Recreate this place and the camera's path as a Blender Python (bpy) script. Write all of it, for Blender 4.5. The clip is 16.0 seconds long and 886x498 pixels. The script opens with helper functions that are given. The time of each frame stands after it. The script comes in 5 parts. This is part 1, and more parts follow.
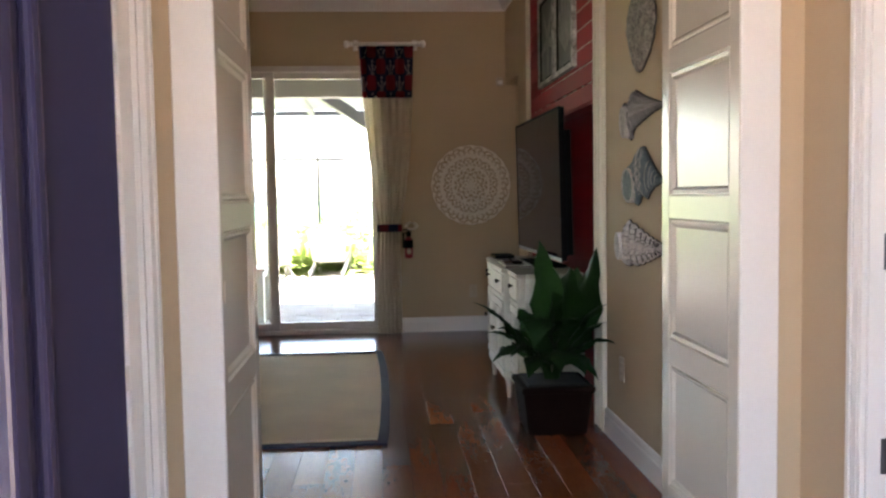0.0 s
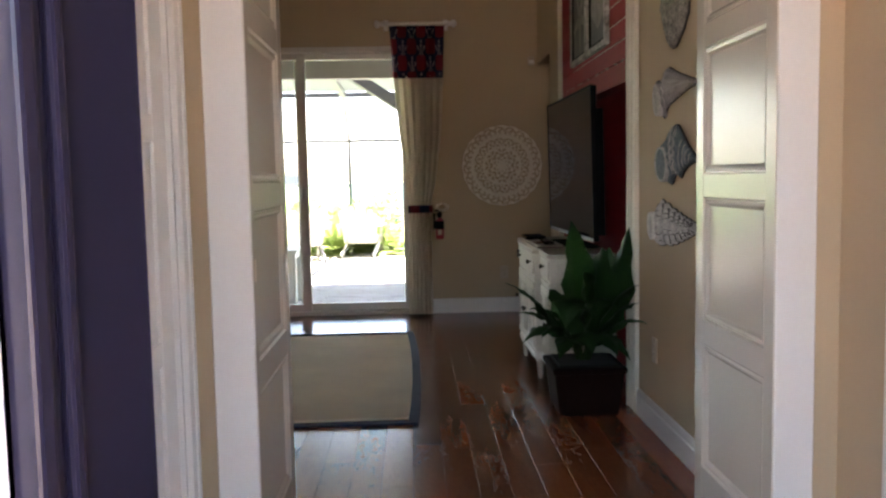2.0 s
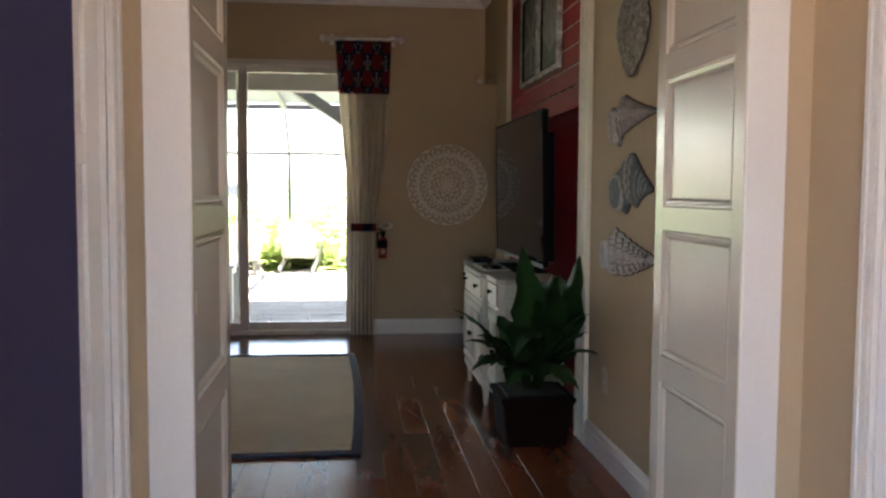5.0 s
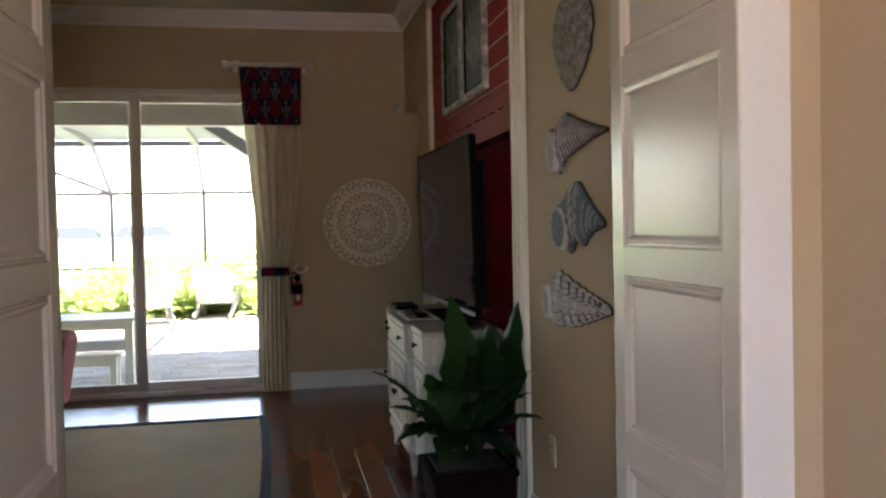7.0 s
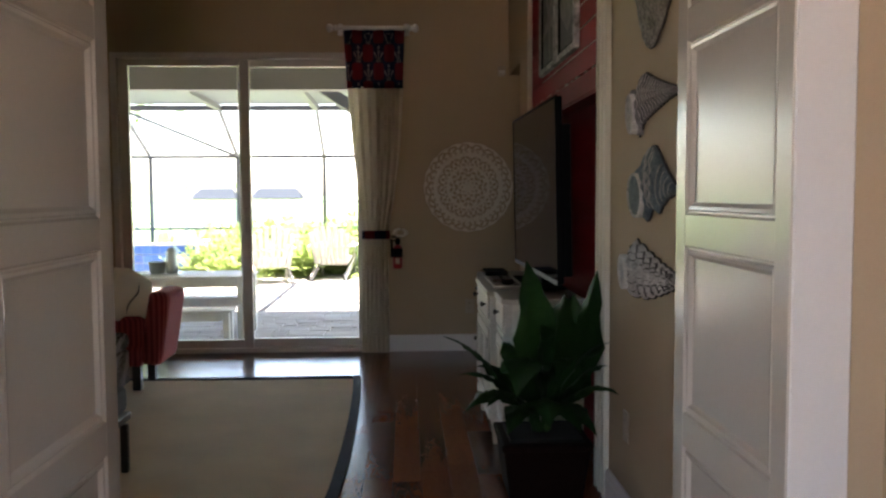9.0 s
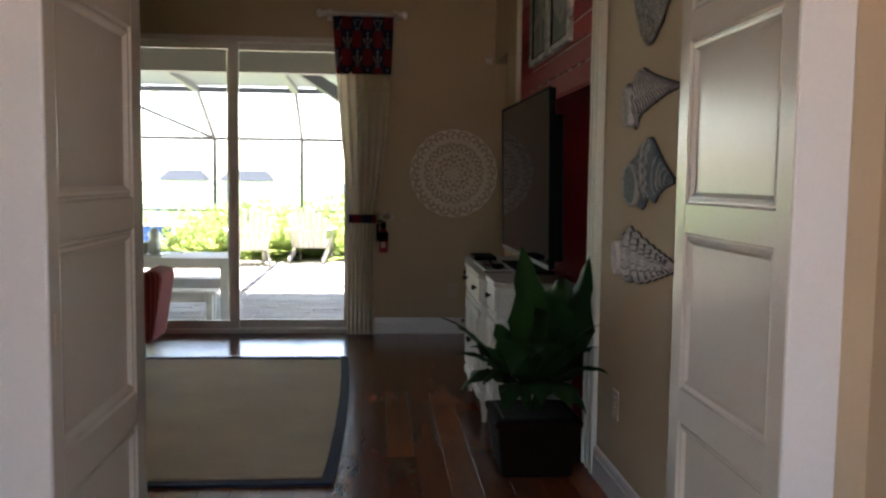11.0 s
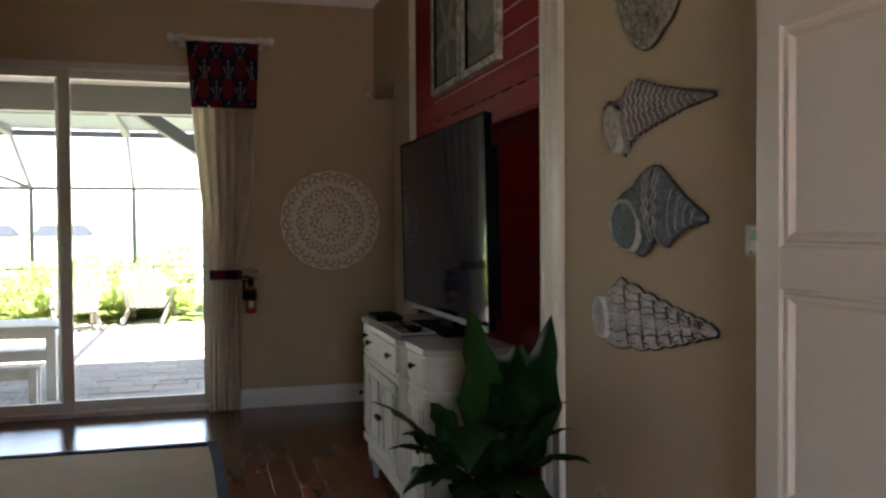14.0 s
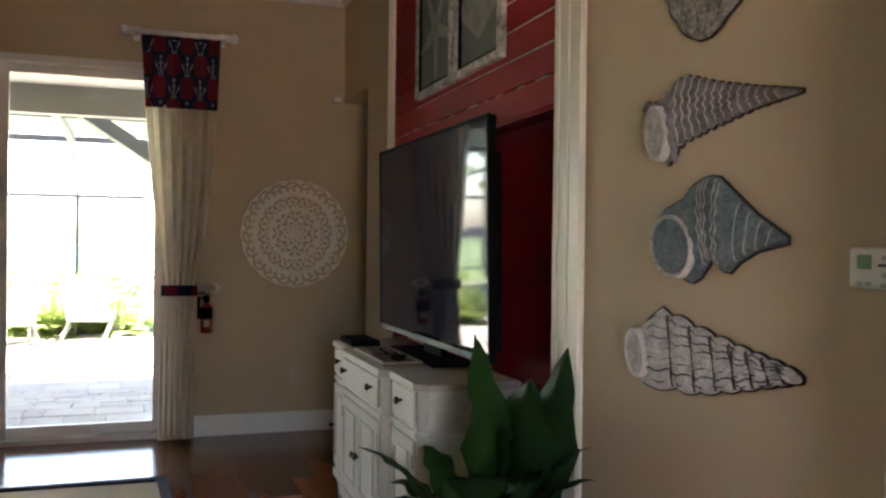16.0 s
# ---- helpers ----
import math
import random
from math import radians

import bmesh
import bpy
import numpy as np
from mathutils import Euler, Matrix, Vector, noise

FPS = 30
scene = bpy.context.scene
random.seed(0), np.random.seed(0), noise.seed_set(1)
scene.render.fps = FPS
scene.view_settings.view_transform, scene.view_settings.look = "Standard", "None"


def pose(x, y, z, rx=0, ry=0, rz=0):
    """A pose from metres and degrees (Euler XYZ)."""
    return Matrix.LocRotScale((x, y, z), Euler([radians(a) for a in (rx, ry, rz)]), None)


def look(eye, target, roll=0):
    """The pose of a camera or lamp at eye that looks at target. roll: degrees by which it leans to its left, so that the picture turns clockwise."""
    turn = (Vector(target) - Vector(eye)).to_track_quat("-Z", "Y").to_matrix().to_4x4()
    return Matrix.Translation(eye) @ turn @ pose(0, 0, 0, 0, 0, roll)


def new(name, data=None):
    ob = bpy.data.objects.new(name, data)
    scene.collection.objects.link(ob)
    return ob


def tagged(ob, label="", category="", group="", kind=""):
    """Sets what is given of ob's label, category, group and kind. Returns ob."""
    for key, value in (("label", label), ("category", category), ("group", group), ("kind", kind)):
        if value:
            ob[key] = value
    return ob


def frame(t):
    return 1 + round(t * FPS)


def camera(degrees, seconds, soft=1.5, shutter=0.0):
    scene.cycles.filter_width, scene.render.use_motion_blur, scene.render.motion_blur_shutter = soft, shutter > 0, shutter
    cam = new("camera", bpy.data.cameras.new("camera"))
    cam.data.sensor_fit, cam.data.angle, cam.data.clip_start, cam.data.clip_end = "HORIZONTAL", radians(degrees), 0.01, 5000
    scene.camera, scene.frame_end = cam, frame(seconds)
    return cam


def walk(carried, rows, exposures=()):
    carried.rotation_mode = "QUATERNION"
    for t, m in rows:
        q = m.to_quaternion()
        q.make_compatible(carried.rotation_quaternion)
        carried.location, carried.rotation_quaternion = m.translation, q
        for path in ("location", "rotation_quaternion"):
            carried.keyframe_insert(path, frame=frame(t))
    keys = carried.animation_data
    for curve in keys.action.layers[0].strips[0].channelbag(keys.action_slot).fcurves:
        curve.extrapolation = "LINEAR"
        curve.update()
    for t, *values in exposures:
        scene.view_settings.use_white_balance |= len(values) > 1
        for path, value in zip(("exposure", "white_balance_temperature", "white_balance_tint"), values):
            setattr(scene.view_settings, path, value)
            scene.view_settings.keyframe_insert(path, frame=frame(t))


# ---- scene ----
cam = camera(54.7, 16.0, 2.5)
PATH = [
    (0, (0.372, 0.831, 1.214), (0.515, 2.822, 1.09), -0.9),
    (0.5, (0.378, 0.842, 1.205), (0.492, 2.833, 1.054), -1.4),
    (1, (0.37, 0.841, 1.21), (0.497, 2.833, 1.086), -1.8),
    (1.5, (0.372, 0.85, 1.205), (0.466, 2.842, 1.051), -1.3),
    (2, (0.376, 0.844, 1.205), (0.445, 2.836, 1.04), -1.1),
    (2.5, (0.375, 0.843, 1.199), (0.493, 2.83, 1.001), -0.5),
    (3, (0.371, 0.841, 1.204), (0.479, 2.832, 1.05), -0.1),
    (5.3, (0.331, 1.048, 1.249), (0.585, 3.028, 1.115), 0.1),
    (5.5, (0.333, 1.104, 1.248), (0.621, 3.072, 1.044), -0.1),
    (6, (0.384, 1.268, 1.246), (0.761, 3.224, 1.067), -0.3),
    (6.5, (0.449, 1.453, 1.253), (0.873, 3.402, 1.109), -0.2),
    (7, (0.465, 1.596, 1.266), (0.844, 3.559, 1.212), -1.2),
    (7.5, (0.542, 1.636, 1.267), (0.824, 3.616, 1.23), -0.5),
    (8, (0.646, 1.638, 1.252), (0.998, 3.603, 1.124), -0.3),
    (8.5, (0.68, 1.642, 1.249), (0.889, 3.622, 1.063), -0.0),
    (9, (0.676, 1.645, 1.256), (0.763, 3.639, 1.127), -0.3),
    (9.2, (0.651, 1.617, 1.261), (0.769, 3.613, 1.208), 1.5),
    (11.3, (0.54, 1.523, 1.255), (0.719, 3.508, 1.086), 0.2),
    (11.5, (0.529, 1.558, 1.248), (0.737, 3.541, 1.089), 0.2),
    (12, (0.481, 1.694, 1.25), (0.69, 3.68, 1.148), 0.1),
    (12.5, (0.427, 1.846, 1.234), (0.665, 3.827, 1.086), -0.5),
    (13, (0.33, 2.003, 1.251), (0.697, 3.969, 1.192), -1.5),
    (13.5, (0.293, 2.157, 1.232), (0.782, 4.094, 1.126), 0.2),
    (14, (0.306, 2.337, 1.241), (0.843, 4.263, 1.194), -0.4),
    (14.5, (0.287, 2.486, 1.225), (0.871, 4.395, 1.103), 0.7),
    (15, (0.234, 2.638, 1.246), (0.922, 4.515, 1.259), -0.5),
    (15.5, (0.226, 2.733, 1.245), (0.958, 4.594, 1.249), 0.6),
    (16, (0.266, 2.769, 1.244), (0.915, 4.661, 1.234), 0.7),
]
EXPOSURE = [(0, 4.75), (0.3, 4.45), (0.5, 4.12), (0.7, 4.12), (1.0, 4.15), (1.6, 4.4), (3.0, 4.35), (5.5, 4.25), (6.6, 4.35), (7.1, 4.2), (7.6, 3.85), (8.5, 3.88), (12.5, 3.82), (13.5, 3.98), (14.5, 4.03), (15.0, 4.9), (15.5, 4.84), (16, 4.8)]
walk(cam, [(t, look(eye, target, roll)) for t, eye, target, roll in PATH], exposures=[(t, e, 6700, 17) for t, e in EXPOSURE])

# ---- world, sun, exposure ----
world = bpy.data.worlds.new("sky")
scene.world = world
world.use_nodes = True
wn = world.node_tree
sky = wn.nodes.new("ShaderNodeTexSky")
sky.sky_type, sky.sun_disc = "NISHITA", False
sky.sun_elevation, sky.sun_rotation = radians(75), radians(10)
sky.dust_density = 2.5
wn.nodes["Background"].inputs["Strength"].default_value = 0.15
wn.links.new(sky.outputs["Color"], wn.nodes["Background"].inputs["Color"])
sun = new("sun", bpy.data.lights.new("sun", "SUN"))
sun.data.energy, sun.data.angle, sun.data.color = 4.5, radians(0.5), (1.0, 0.95, 0.86)
sun.matrix_world = look((1.5, 4, 16), (0.0, 0.0, 0.0))


# ---- materials ----
def mat(name, color, rough=0.6, metal=0.0, var=0.06, scale=6.0, fine=60.0, bump=0.05, spec=0.5, stretch=(1, 1, 1), obj_random=0.0, color2=None, emit=None):
    """A surface with mottling at two scales and a fine relief."""
    m = bpy.data.materials.new(name)
    m.use_nodes = True
    nt = m.node_tree
    b = nt.nodes["Principled BSDF"]
    b.inputs["Roughness"].default_value, b.inputs["Metallic"].default_value = rough, metal
    b.inputs["Specular IOR Level"].default_value = spec
    tc = nt.nodes.new("ShaderNodeTexCoord")
    mp = nt.nodes.new("ShaderNodeMapping")
    mp.inputs["Scale"].default_value = stretch
    nt.links.new(tc.outputs["Object"], mp.inputs["Vector"])
    n1, n2 = nt.nodes.new("ShaderNodeTexNoise"), nt.nodes.new("ShaderNodeTexNoise")
    n1.inputs["Scale"].default_value, n1.inputs["Detail"].default_value = scale, 4
    n2.inputs["Scale"].default_value, n2.inputs["Detail"].default_value = fine, 3
    for n in (n1, n2):
        nt.links.new(mp.outputs["Vector"], n.inputs["Vector"])
    add = nt.nodes.new("ShaderNodeMath")
    add.operation = "ADD"
    nt.links.new(n1.outputs["Fac"], add.inputs[0])
    nt.links.new(n2.outputs["Fac"], add.inputs[1])
    last = add
    if obj_random:
        oi = nt.nodes.new("ShaderNodeObjectInfo")
        mul = nt.nodes.new("ShaderNodeMath")
        mul.operation = "MULTIPLY_ADD"
        nt.links.new(oi.outputs["Random"], mul.inputs[0])
        mul.inputs[1].default_value = obj_random
        nt.links.new(add.outputs[0], mul.inputs[2])
        last = mul
    ramp = nt.nodes.new("ShaderNodeMapRange")
    ramp.inputs[1].default_value, ramp.inputs[2].default_value = 0.65, 1.35 + obj_random
    nt.links.new(last.outputs[0], ramp.inputs[0])
    mix = nt.nodes.new("ShaderNodeMix")
    mix.data_type = "RGBA"
    nt.links.new(ramp.outputs[0], mix.inputs["Factor"])
    lo = [c * (1 - var) for c in color] if color2 is None else list(color)
    hi = [min(1, c * (1 + var)) for c in color] if color2 is None else list(color2)
    mix.inputs["A"].default_value, mix.inputs["B"].default_value = (*lo, 1), (*hi, 1)
    nt.links.new(mix.outputs["Result"], b.inputs["Base Color"])
    if bump:
        bp = nt.nodes.new("ShaderNodeBump")
        bp.inputs["Strength"].default_value, bp.inputs["Distance"].default_value = bump, 0.004
        nt.links.new(n2.outputs["Fac"], bp.inputs["Height"])
        nt.links.new(bp.outputs["Normal"], b.inputs["Normal"])
    if emit:
        b.inputs["Emission Color"].default_value, b.inputs["Emission Strength"].default_value = (*color, 1), emit
    return m


def glass_mat(name, tint=(1, 1, 1), rough=0.0, ior=1.5):
    m = bpy.data.materials.new(name)
    m.use_nodes = True
    nt = m.node_tree
    nt.nodes.remove(nt.nodes["Principled BSDF"])
    tr, gl, fr, mx = (nt.nodes.new("ShaderNode" + k) for k in ("BsdfTransparent", "BsdfGlossy", "Fresnel", "MixShader"))
    tr.inputs["Color"].default_value = (*tint, 1)
    gl.inputs["Roughness"].default_value = rough
    fr.inputs["IOR"].default_value = ior
    nt.links.new(fr.outputs[0], mx.inputs[0])
    nt.links.new(tr.outputs[0], mx.inputs[1])
    nt.links.new(gl.outputs[0], mx.inputs[2])
    nt.links.new(mx.outputs[0], nt.nodes["Material Output"].inputs["Surface"])
    return m


M_WALL = mat("wall_paint", (0.515, 0.393, 0.248), 0.75, var=0.03, scale=1.5, fine=220, bump=0.12)
M_CEIL = mat("ceiling_paint", (0.62, 0.56, 0.47), 0.85, var=0.03, scale=1.5, fine=160, bump=0.25)
M_TRIM = mat("trim_paint", (0.80, 0.77, 0.72), 0.32, var=0.02, scale=3, fine=90, bump=0.03)
M_TRIMC = mat("cream_casing_paint", (0.74, 0.68, 0.56), 0.35, var=0.03, scale=3, fine=90, bump=0.03)
M_DOOR = mat("door_paint", (0.65, 0.59, 0.495), 0.22, var=0.02, scale=2.5, fine=70, bump=0.04)
M_PURPLE = mat("purple_paint", (0.013, 0.011, 0.024), 0.27, var=0.05, scale=4, fine=90, bump=0.04)
M_WOOD = mat("walnut_planks", (0.105, 0.029, 0.0105), 0.20, spec=0.42, var=0.3, scale=3, fine=24, bump=0.06, stretch=(6, 0.8, 1), obj_random=0.9, color2=(0.275, 0.086, 0.031))
M_GROOVE = mat("plank_joint", (0.03, 0.014, 0.008), 0.6)
M_RUG = mat("sisal", (0.72, 0.595, 0.41), 0.95, var=0.14, scale=2.2, fine=260, bump=0.6)
M_NAVY = mat("navy_binding", (0.012, 0.016, 0.035), 0.85, fine=200, bump=0.3)
M_RED = mat("red_paint", (0.285, 0.010, 0.016), 0.5, spec=0.10, var=0.16, scale=5, fine=45, bump=0.08, stretch=(1, 0.3, 2))
M_WORN = mat("worn_edge", (0.62, 0.50, 0.44), 0.6, var=0.3, scale=30)
M_CREAM = mat("distressed_cream", (0.66, 0.62, 0.53), 0.42, var=0.12, scale=6, fine=50, bump=0.1)
M_CREAMTOP = mat("dresser_top_paint", (0.50, 0.44, 0.36), 0.35, var=0.1, scale=4)
M_BRONZE = mat("dark_bronze", (0.05, 0.04, 0.03), 0.35, metal=0.9)
M_BLACK = mat("black_plastic", (0.002, 0.002, 0.0024), 0.75, spec=0.1, var=0.1)
M_SCREEN = mat("tv_glass", (0.017, 0.017, 0.030), 0.045, var=0.05, bump=0.0)
M_SCREEN.node_tree.nodes["Principled BSDF"].inputs["IOR"].default_value = 1.30
M_SCREEN.node_tree.nodes["Principled BSDF"].inputs["Specular Tint"].default_value = (0.66, 0.74, 1.0, 1)
M_SILVER = mat("silver_trim", (0.16, 0.165, 0.175), 0.35, metal=0.9)
M_LEAF = mat("leaf_green", (0.006, 0.022, 0.006), 0.5, spec=0.25, scale=5, fine=40, bump=0.25, color2=(0.018, 0.050, 0.012))
nt = M_LEAF.node_tree
tl, mxl = nt.nodes.new("ShaderNodeBsdfTranslucent"), nt.nodes.new("ShaderNodeMixShader")
tl.inputs["Color"].default_value = (0.05, 0.13, 0.03, 1)
mxl.inputs[0].default_value = 0.3
nt.links.new(nt.nodes["Principled BSDF"].outputs[0], mxl.inputs[1])
nt.links.new(tl.outputs[0], mxl.inputs[2])
nt.links.new(mxl.outputs[0], nt.nodes["Material Output"].inputs["Surface"])
M_POT = mat("dark_brown_pot", (0.011, 0.0042, 0.003), 0.8, spec=0.06, var=0.2)
M_SOIL = mat("moss", (0.009, 0.0075, 0.005), 0.95, var=0.4, fine=90, bump=0.8)
M_LINEN = mat("cream_linen", (0.84, 0.78, 0.67), 0.9, var=0.06, scale=8, fine=300, bump=0.3)
M_WHITE = mat("white_carved", (0.80, 0.72, 0.60), 0.5, var=0.06, scale=10, bump=0.1)
M_PLATE = mat("ivory_plastic", (0.52, 0.43, 0.31), 0.35, var=0.02, bump=0)
M_FRAMEV = mat("slider_vinyl", (0.74, 0.69, 0.62), 0.4, var=0.03, bump=0.02)
M_GLASS = glass_mat("clear_glass", (0.97, 0.99, 0.98))
M_PAVER = mat("paver", (0.27, 0.25, 0.24), 0.85, scale=3, fine=60, bump=0.4, obj_random=0.7, color2=(0.45, 0.42, 0.40))
M_CAGE = mat("cage_bronze", (0.035, 0.035, 0.037), 0.5)
M_CHAIRRED = mat("red_stripe_fabric", (0.30, 0.035, 0.04), 0.9, var=0.2, fine=240, bump=0.3)
M_DARKWOOD = mat("espresso_wood", (0.022, 0.012, 0.008), 0.35, var=0.2)


nt = M_LINEN.node_tree
tl, mxl = nt.nodes.new("ShaderNodeBsdfTranslucent"), nt.nodes.new("ShaderNodeMixShader")
tl.inputs["Color"].default_value = (0.88, 0.80, 0.69, 1)
mxl.inputs[0].default_value = 0.5
nt.links.new(nt.nodes["Principled BSDF"].outputs[0], mxl.inputs[1])
nt.links.new(tl.outputs[0], mxl.inputs[2])
nt.links.new(mxl.outputs[0], nt.nodes["Material Output"].inputs["Surface"])


# ---- mesh helpers ----
def box(bm, x0, x1, y0, y1, z0, z1, bevel=0.0, seg=1):
    c = Matrix.Translation(((x0 + x1) / 2, (y0 + y1) / 2, (z0 + z1) / 2)) @ Matrix.Diagonal((abs(x1 - x0), abs(y1 - y0), abs(z1 - z0), 1))
    r = bmesh.ops.create_cube(bm, size=1, matrix=c)
    if bevel:
        es = list({e for v in r["verts"] for e in v.link_edges})
        bmesh.ops.bevel(bm, geom=es, offset=bevel, segments=seg, affect="EDGES", profile=0.5)
    return bm


def boxes(*bs, bevel=0.0, seg=1):
    bm = bmesh.new()
    for b in bs:
        box(bm, *b, bevel=bevel, seg=seg)
    return bm


def lathe(profile, n=24, m=None):
    """Turned solid from (radius, height) pairs."""
    bm = bmesh.new()
    rings = [[bm.verts.new((r * math.cos(2 * math.pi * i / n), r * math.sin(2 * math.pi * i / n), z)) for i in range(n)] for r, z in profile]
    for a, b in zip(rings, rings[1:]):
        for i in range(n):
            bm.faces.new((a[i], a[(i + 1) % n], b[(i + 1) % n], b[i]))
    bm.faces.new(rings[0][::-1])
    bm.faces.new(rings[-1])
    if m:
        bm.transform(m)
    return bm


def extrude_poly(points, depth, m=None, bevel=0.0):
    """A slab with the outline points (x, y), from z 0 to depth."""
    bm = bmesh.new()
    f = bm.faces.new([bm.verts.new((x, y, 0)) for x, y in points])
    r = bmesh.ops.extrude_face_region(bm, geom=[f])
    vs = [v for v in r["geom"] if isinstance(v, bmesh.types.BMVert)]
    bmesh.ops.translate(bm, verts=vs, vec=(0, 0, depth))
    if bevel:
        tops = [e for e in bm.edges if all(v in vs for v in e.verts)]
        bmesh.ops.bevel(bm, geom=tops, offset=bevel, segments=2, affect="EDGES", profile=0.5)
    bmesh.ops.recalc_face_normals(bm, faces=bm.faces)
    if m:
        bm.transform(m)
    return bm


def mesh(name, bm, material, smooth=False):
    me = bpy.data.meshes.new(name)
    bmesh.ops.recalc_face_normals(bm, faces=bm.faces)
    bm.to_mesh(me)
    bm.free()
    me.materials.append(material)
    if smooth:
        for p in me.polygons:
            p.use_smooth = True
    return me


def part(name, bm, material, parent=None, label="", smooth=False):
    ob = new(name, mesh(name, bm, material, smooth))
    if parent:
        ob.parent = parent
    if label:
        ob["label"] = label
    return ob


def structure(name, bm, material, label, category):
    return tagged(part(name, bm, material), label, category, kind="structure")


def thing(name, label, category, group="", at=(0, 0, 0), rz=0):
    ob = new(name)
    ob.empty_display_size = 0.1
    ob.matrix_basis = pose(*at, 0, 0, rz)
    return tagged(ob, label, category, group)


# ---- the setting: living room x -5..1.5, y 3.22..8.45; foyer x -0.25..1.564, y 0.72..3.1 ----
XR, YF, ZC = 1.50, 8.45, 2.95
FL, FR, YI0, YI1 = -0.235, 1.564, 3.178, 3.29
SX0, SX1, SZ = -1.60, 0.42, 2.36
structure("floor", boxes((-5.2, 4.2, 0.5, 8.62, -0.12, -0.012)), M_GROOVE, "dark walnut floor under the planks", "floor")
structure("ceiling", boxes((-5.2, 4.2, 0.5, 8.62, ZC, ZC + 0.1)), M_CEIL, "plain painted ceiling, dim", "ceiling")
structure("wall_far", boxes((-5.2, SX0, YF, 8.62, 0, ZC), (SX1, 4.2, YF, 8.62, 0, ZC), (SX0, SX1, YF, 8.62, SZ, ZC)), M_WALL, "tan painted wall with a sliding door opening", "wall")
# right wall: shell wall, niche with deep lower part, stub, header over the passage
structure("wall_right", boxes((XR, 1.62, YI1, 5.15, 0, ZC), (XR, 1.62, 7.20, 7.78, 0, ZC), (XR, 1.62, 7.78, YF, 2.185, ZC), (1.75, 1.85, 5.0, 7.4, 0, ZC), (XR, 1.75, 5.15, 7.20, 2.72, ZC), (1.62, 1.75, 5.0, 5.19, 0, 2.72), (1.62, 1.75, 7.2, 7.4, 0, 2.72)), M_WALL, "tan painted wall with a framed niche", "wall")
structure("wall_passage", boxes((4.1, 4.2, 3.1, YF, 0, ZC), (1.62, 4.1, 7.65, 7.78, 0, ZC)), M_WALL, "tan wall of the side passage", "wall")
structure("wall_left", boxes((-5.2, -5.1, 0.72, YF, 0, ZC)), M_WALL, "plain tan wall closing the room", "wall")
# wall with the double doors
structure("wall_inner", boxes((-5.1, -0.112, YI0, YI1, 0, ZC), (1.42, 1.62, YI0, YI1, 0, ZC), (-0.112, 1.42, YI0, YI1, 2.28, ZC)), M_WALL, "tan wall with a double door opening", "wall")
structure("wall_foyer_left", boxes((-0.40, FL, 0.72, 2.27, 0, ZC), (-0.40, FL, 3.09, YI0, 0, ZC), (-0.40, FL, 2.27, 3.09, 2.15, ZC), (-0.9, -0.85, 2.0, 3.19, 0, 2.2)), M_WALL, "tan foyer wall with a closet opening", "wall")
structure("wall_foyer_right", boxes((FR, 1.69, 0.72, 1.98, 0, ZC), (FR, 1.69, 2.86, YI0, 0, ZC), (FR, 1.69, 1.98, 2.86, 2.15, ZC)), M_WALL, "tan foyer wall with a doorway", "wall")
structure("wall_front", boxes((-5.2, -0.24, 0.57, 0.72, 0, ZC), (0.72, 4.2, 0.57, 0.72, 0, ZC), (-0.24, 0.72, 0.57, 0.72, 2.32, ZC)), M_WALL, "entrance wall with a front door opening", "wall")
structure("wall_side_room", boxes((4.1, 4.2, 0.72, 1.2, 0, ZC), (4.1, 4.2, 2.4, 3.1, 0, ZC), (4.1, 4.2, 1.2, 2.4, 0, 0.9), (4.1, 4.2, 1.2, 2.4, 2.1, ZC), (1.69, 4.1, 3.0, 3.1, 0, ZC)), mat("side_room_paint", (0.30, 0.38, 0.42), 0.8, var=0.04), "blue grey wall of a small side room", "wall")
structure("ground", boxes((-400, 400, 8.62, 800, -0.5, -0.19)), mat("lawn", (0.10, 0.15, 0.045), 0.95, var=0.3, scale=0.4, fine=40, bump=0.6), "green lawn reaching the distance", "ground")
# Unseen ground, made pale and warm to bounce light into the foyer.
structure("porch", boxes((-30, 30, -40, 0.57, -0.3, -0.02)), mat("porch_bounce", (0.42, 0.34, 0.29), 0.9, scale=2, fine=40, bump=0.3), "unseen pale ground before the entrance, bounces light into the foyer", "pavement")

# Added slab, never in view: holds sun and sky back from the foyer.
structure("porch_light_block", boxes((-3.0, 4.2, -0.55, 0.56, 2.80, 2.92)), M_CEIL, "unseen slab over the entrance, added to dim the foyer", "roof")

# ---- trim of the living room ----
def trim_run(name, x0, y0, x1, y1, z0, height, depth, label, category, side, profile):
    """A moulding from one floor point to another; profile: (depth share, height share) pairs; side turns it to the room."""
    bm = bmesh.new()
    d = Vector((x1 - x0, y1 - y0, 0)).normalized()
    n = Vector((-d.y, d.x, 0)) * side
    ends = []
    for p in ((x0, y0), (x1, y1)):
        ends.append([bm.verts.new(Vector((p[0], p[1], z0)) + n * (a * depth) + Vector((0, 0, b * height))) for a, b in profile])
    k = len(profile)
    for i in range(k):
        bm.faces.new((ends[0][i], ends[0][(i + 1) % k], ends[1][(i + 1) % k], ends[1][i]))
    bm.faces.new(ends[0][::-1])
    bm.faces.new(ends[1])
    return structure(name, bm, M_TRIM, label, category)


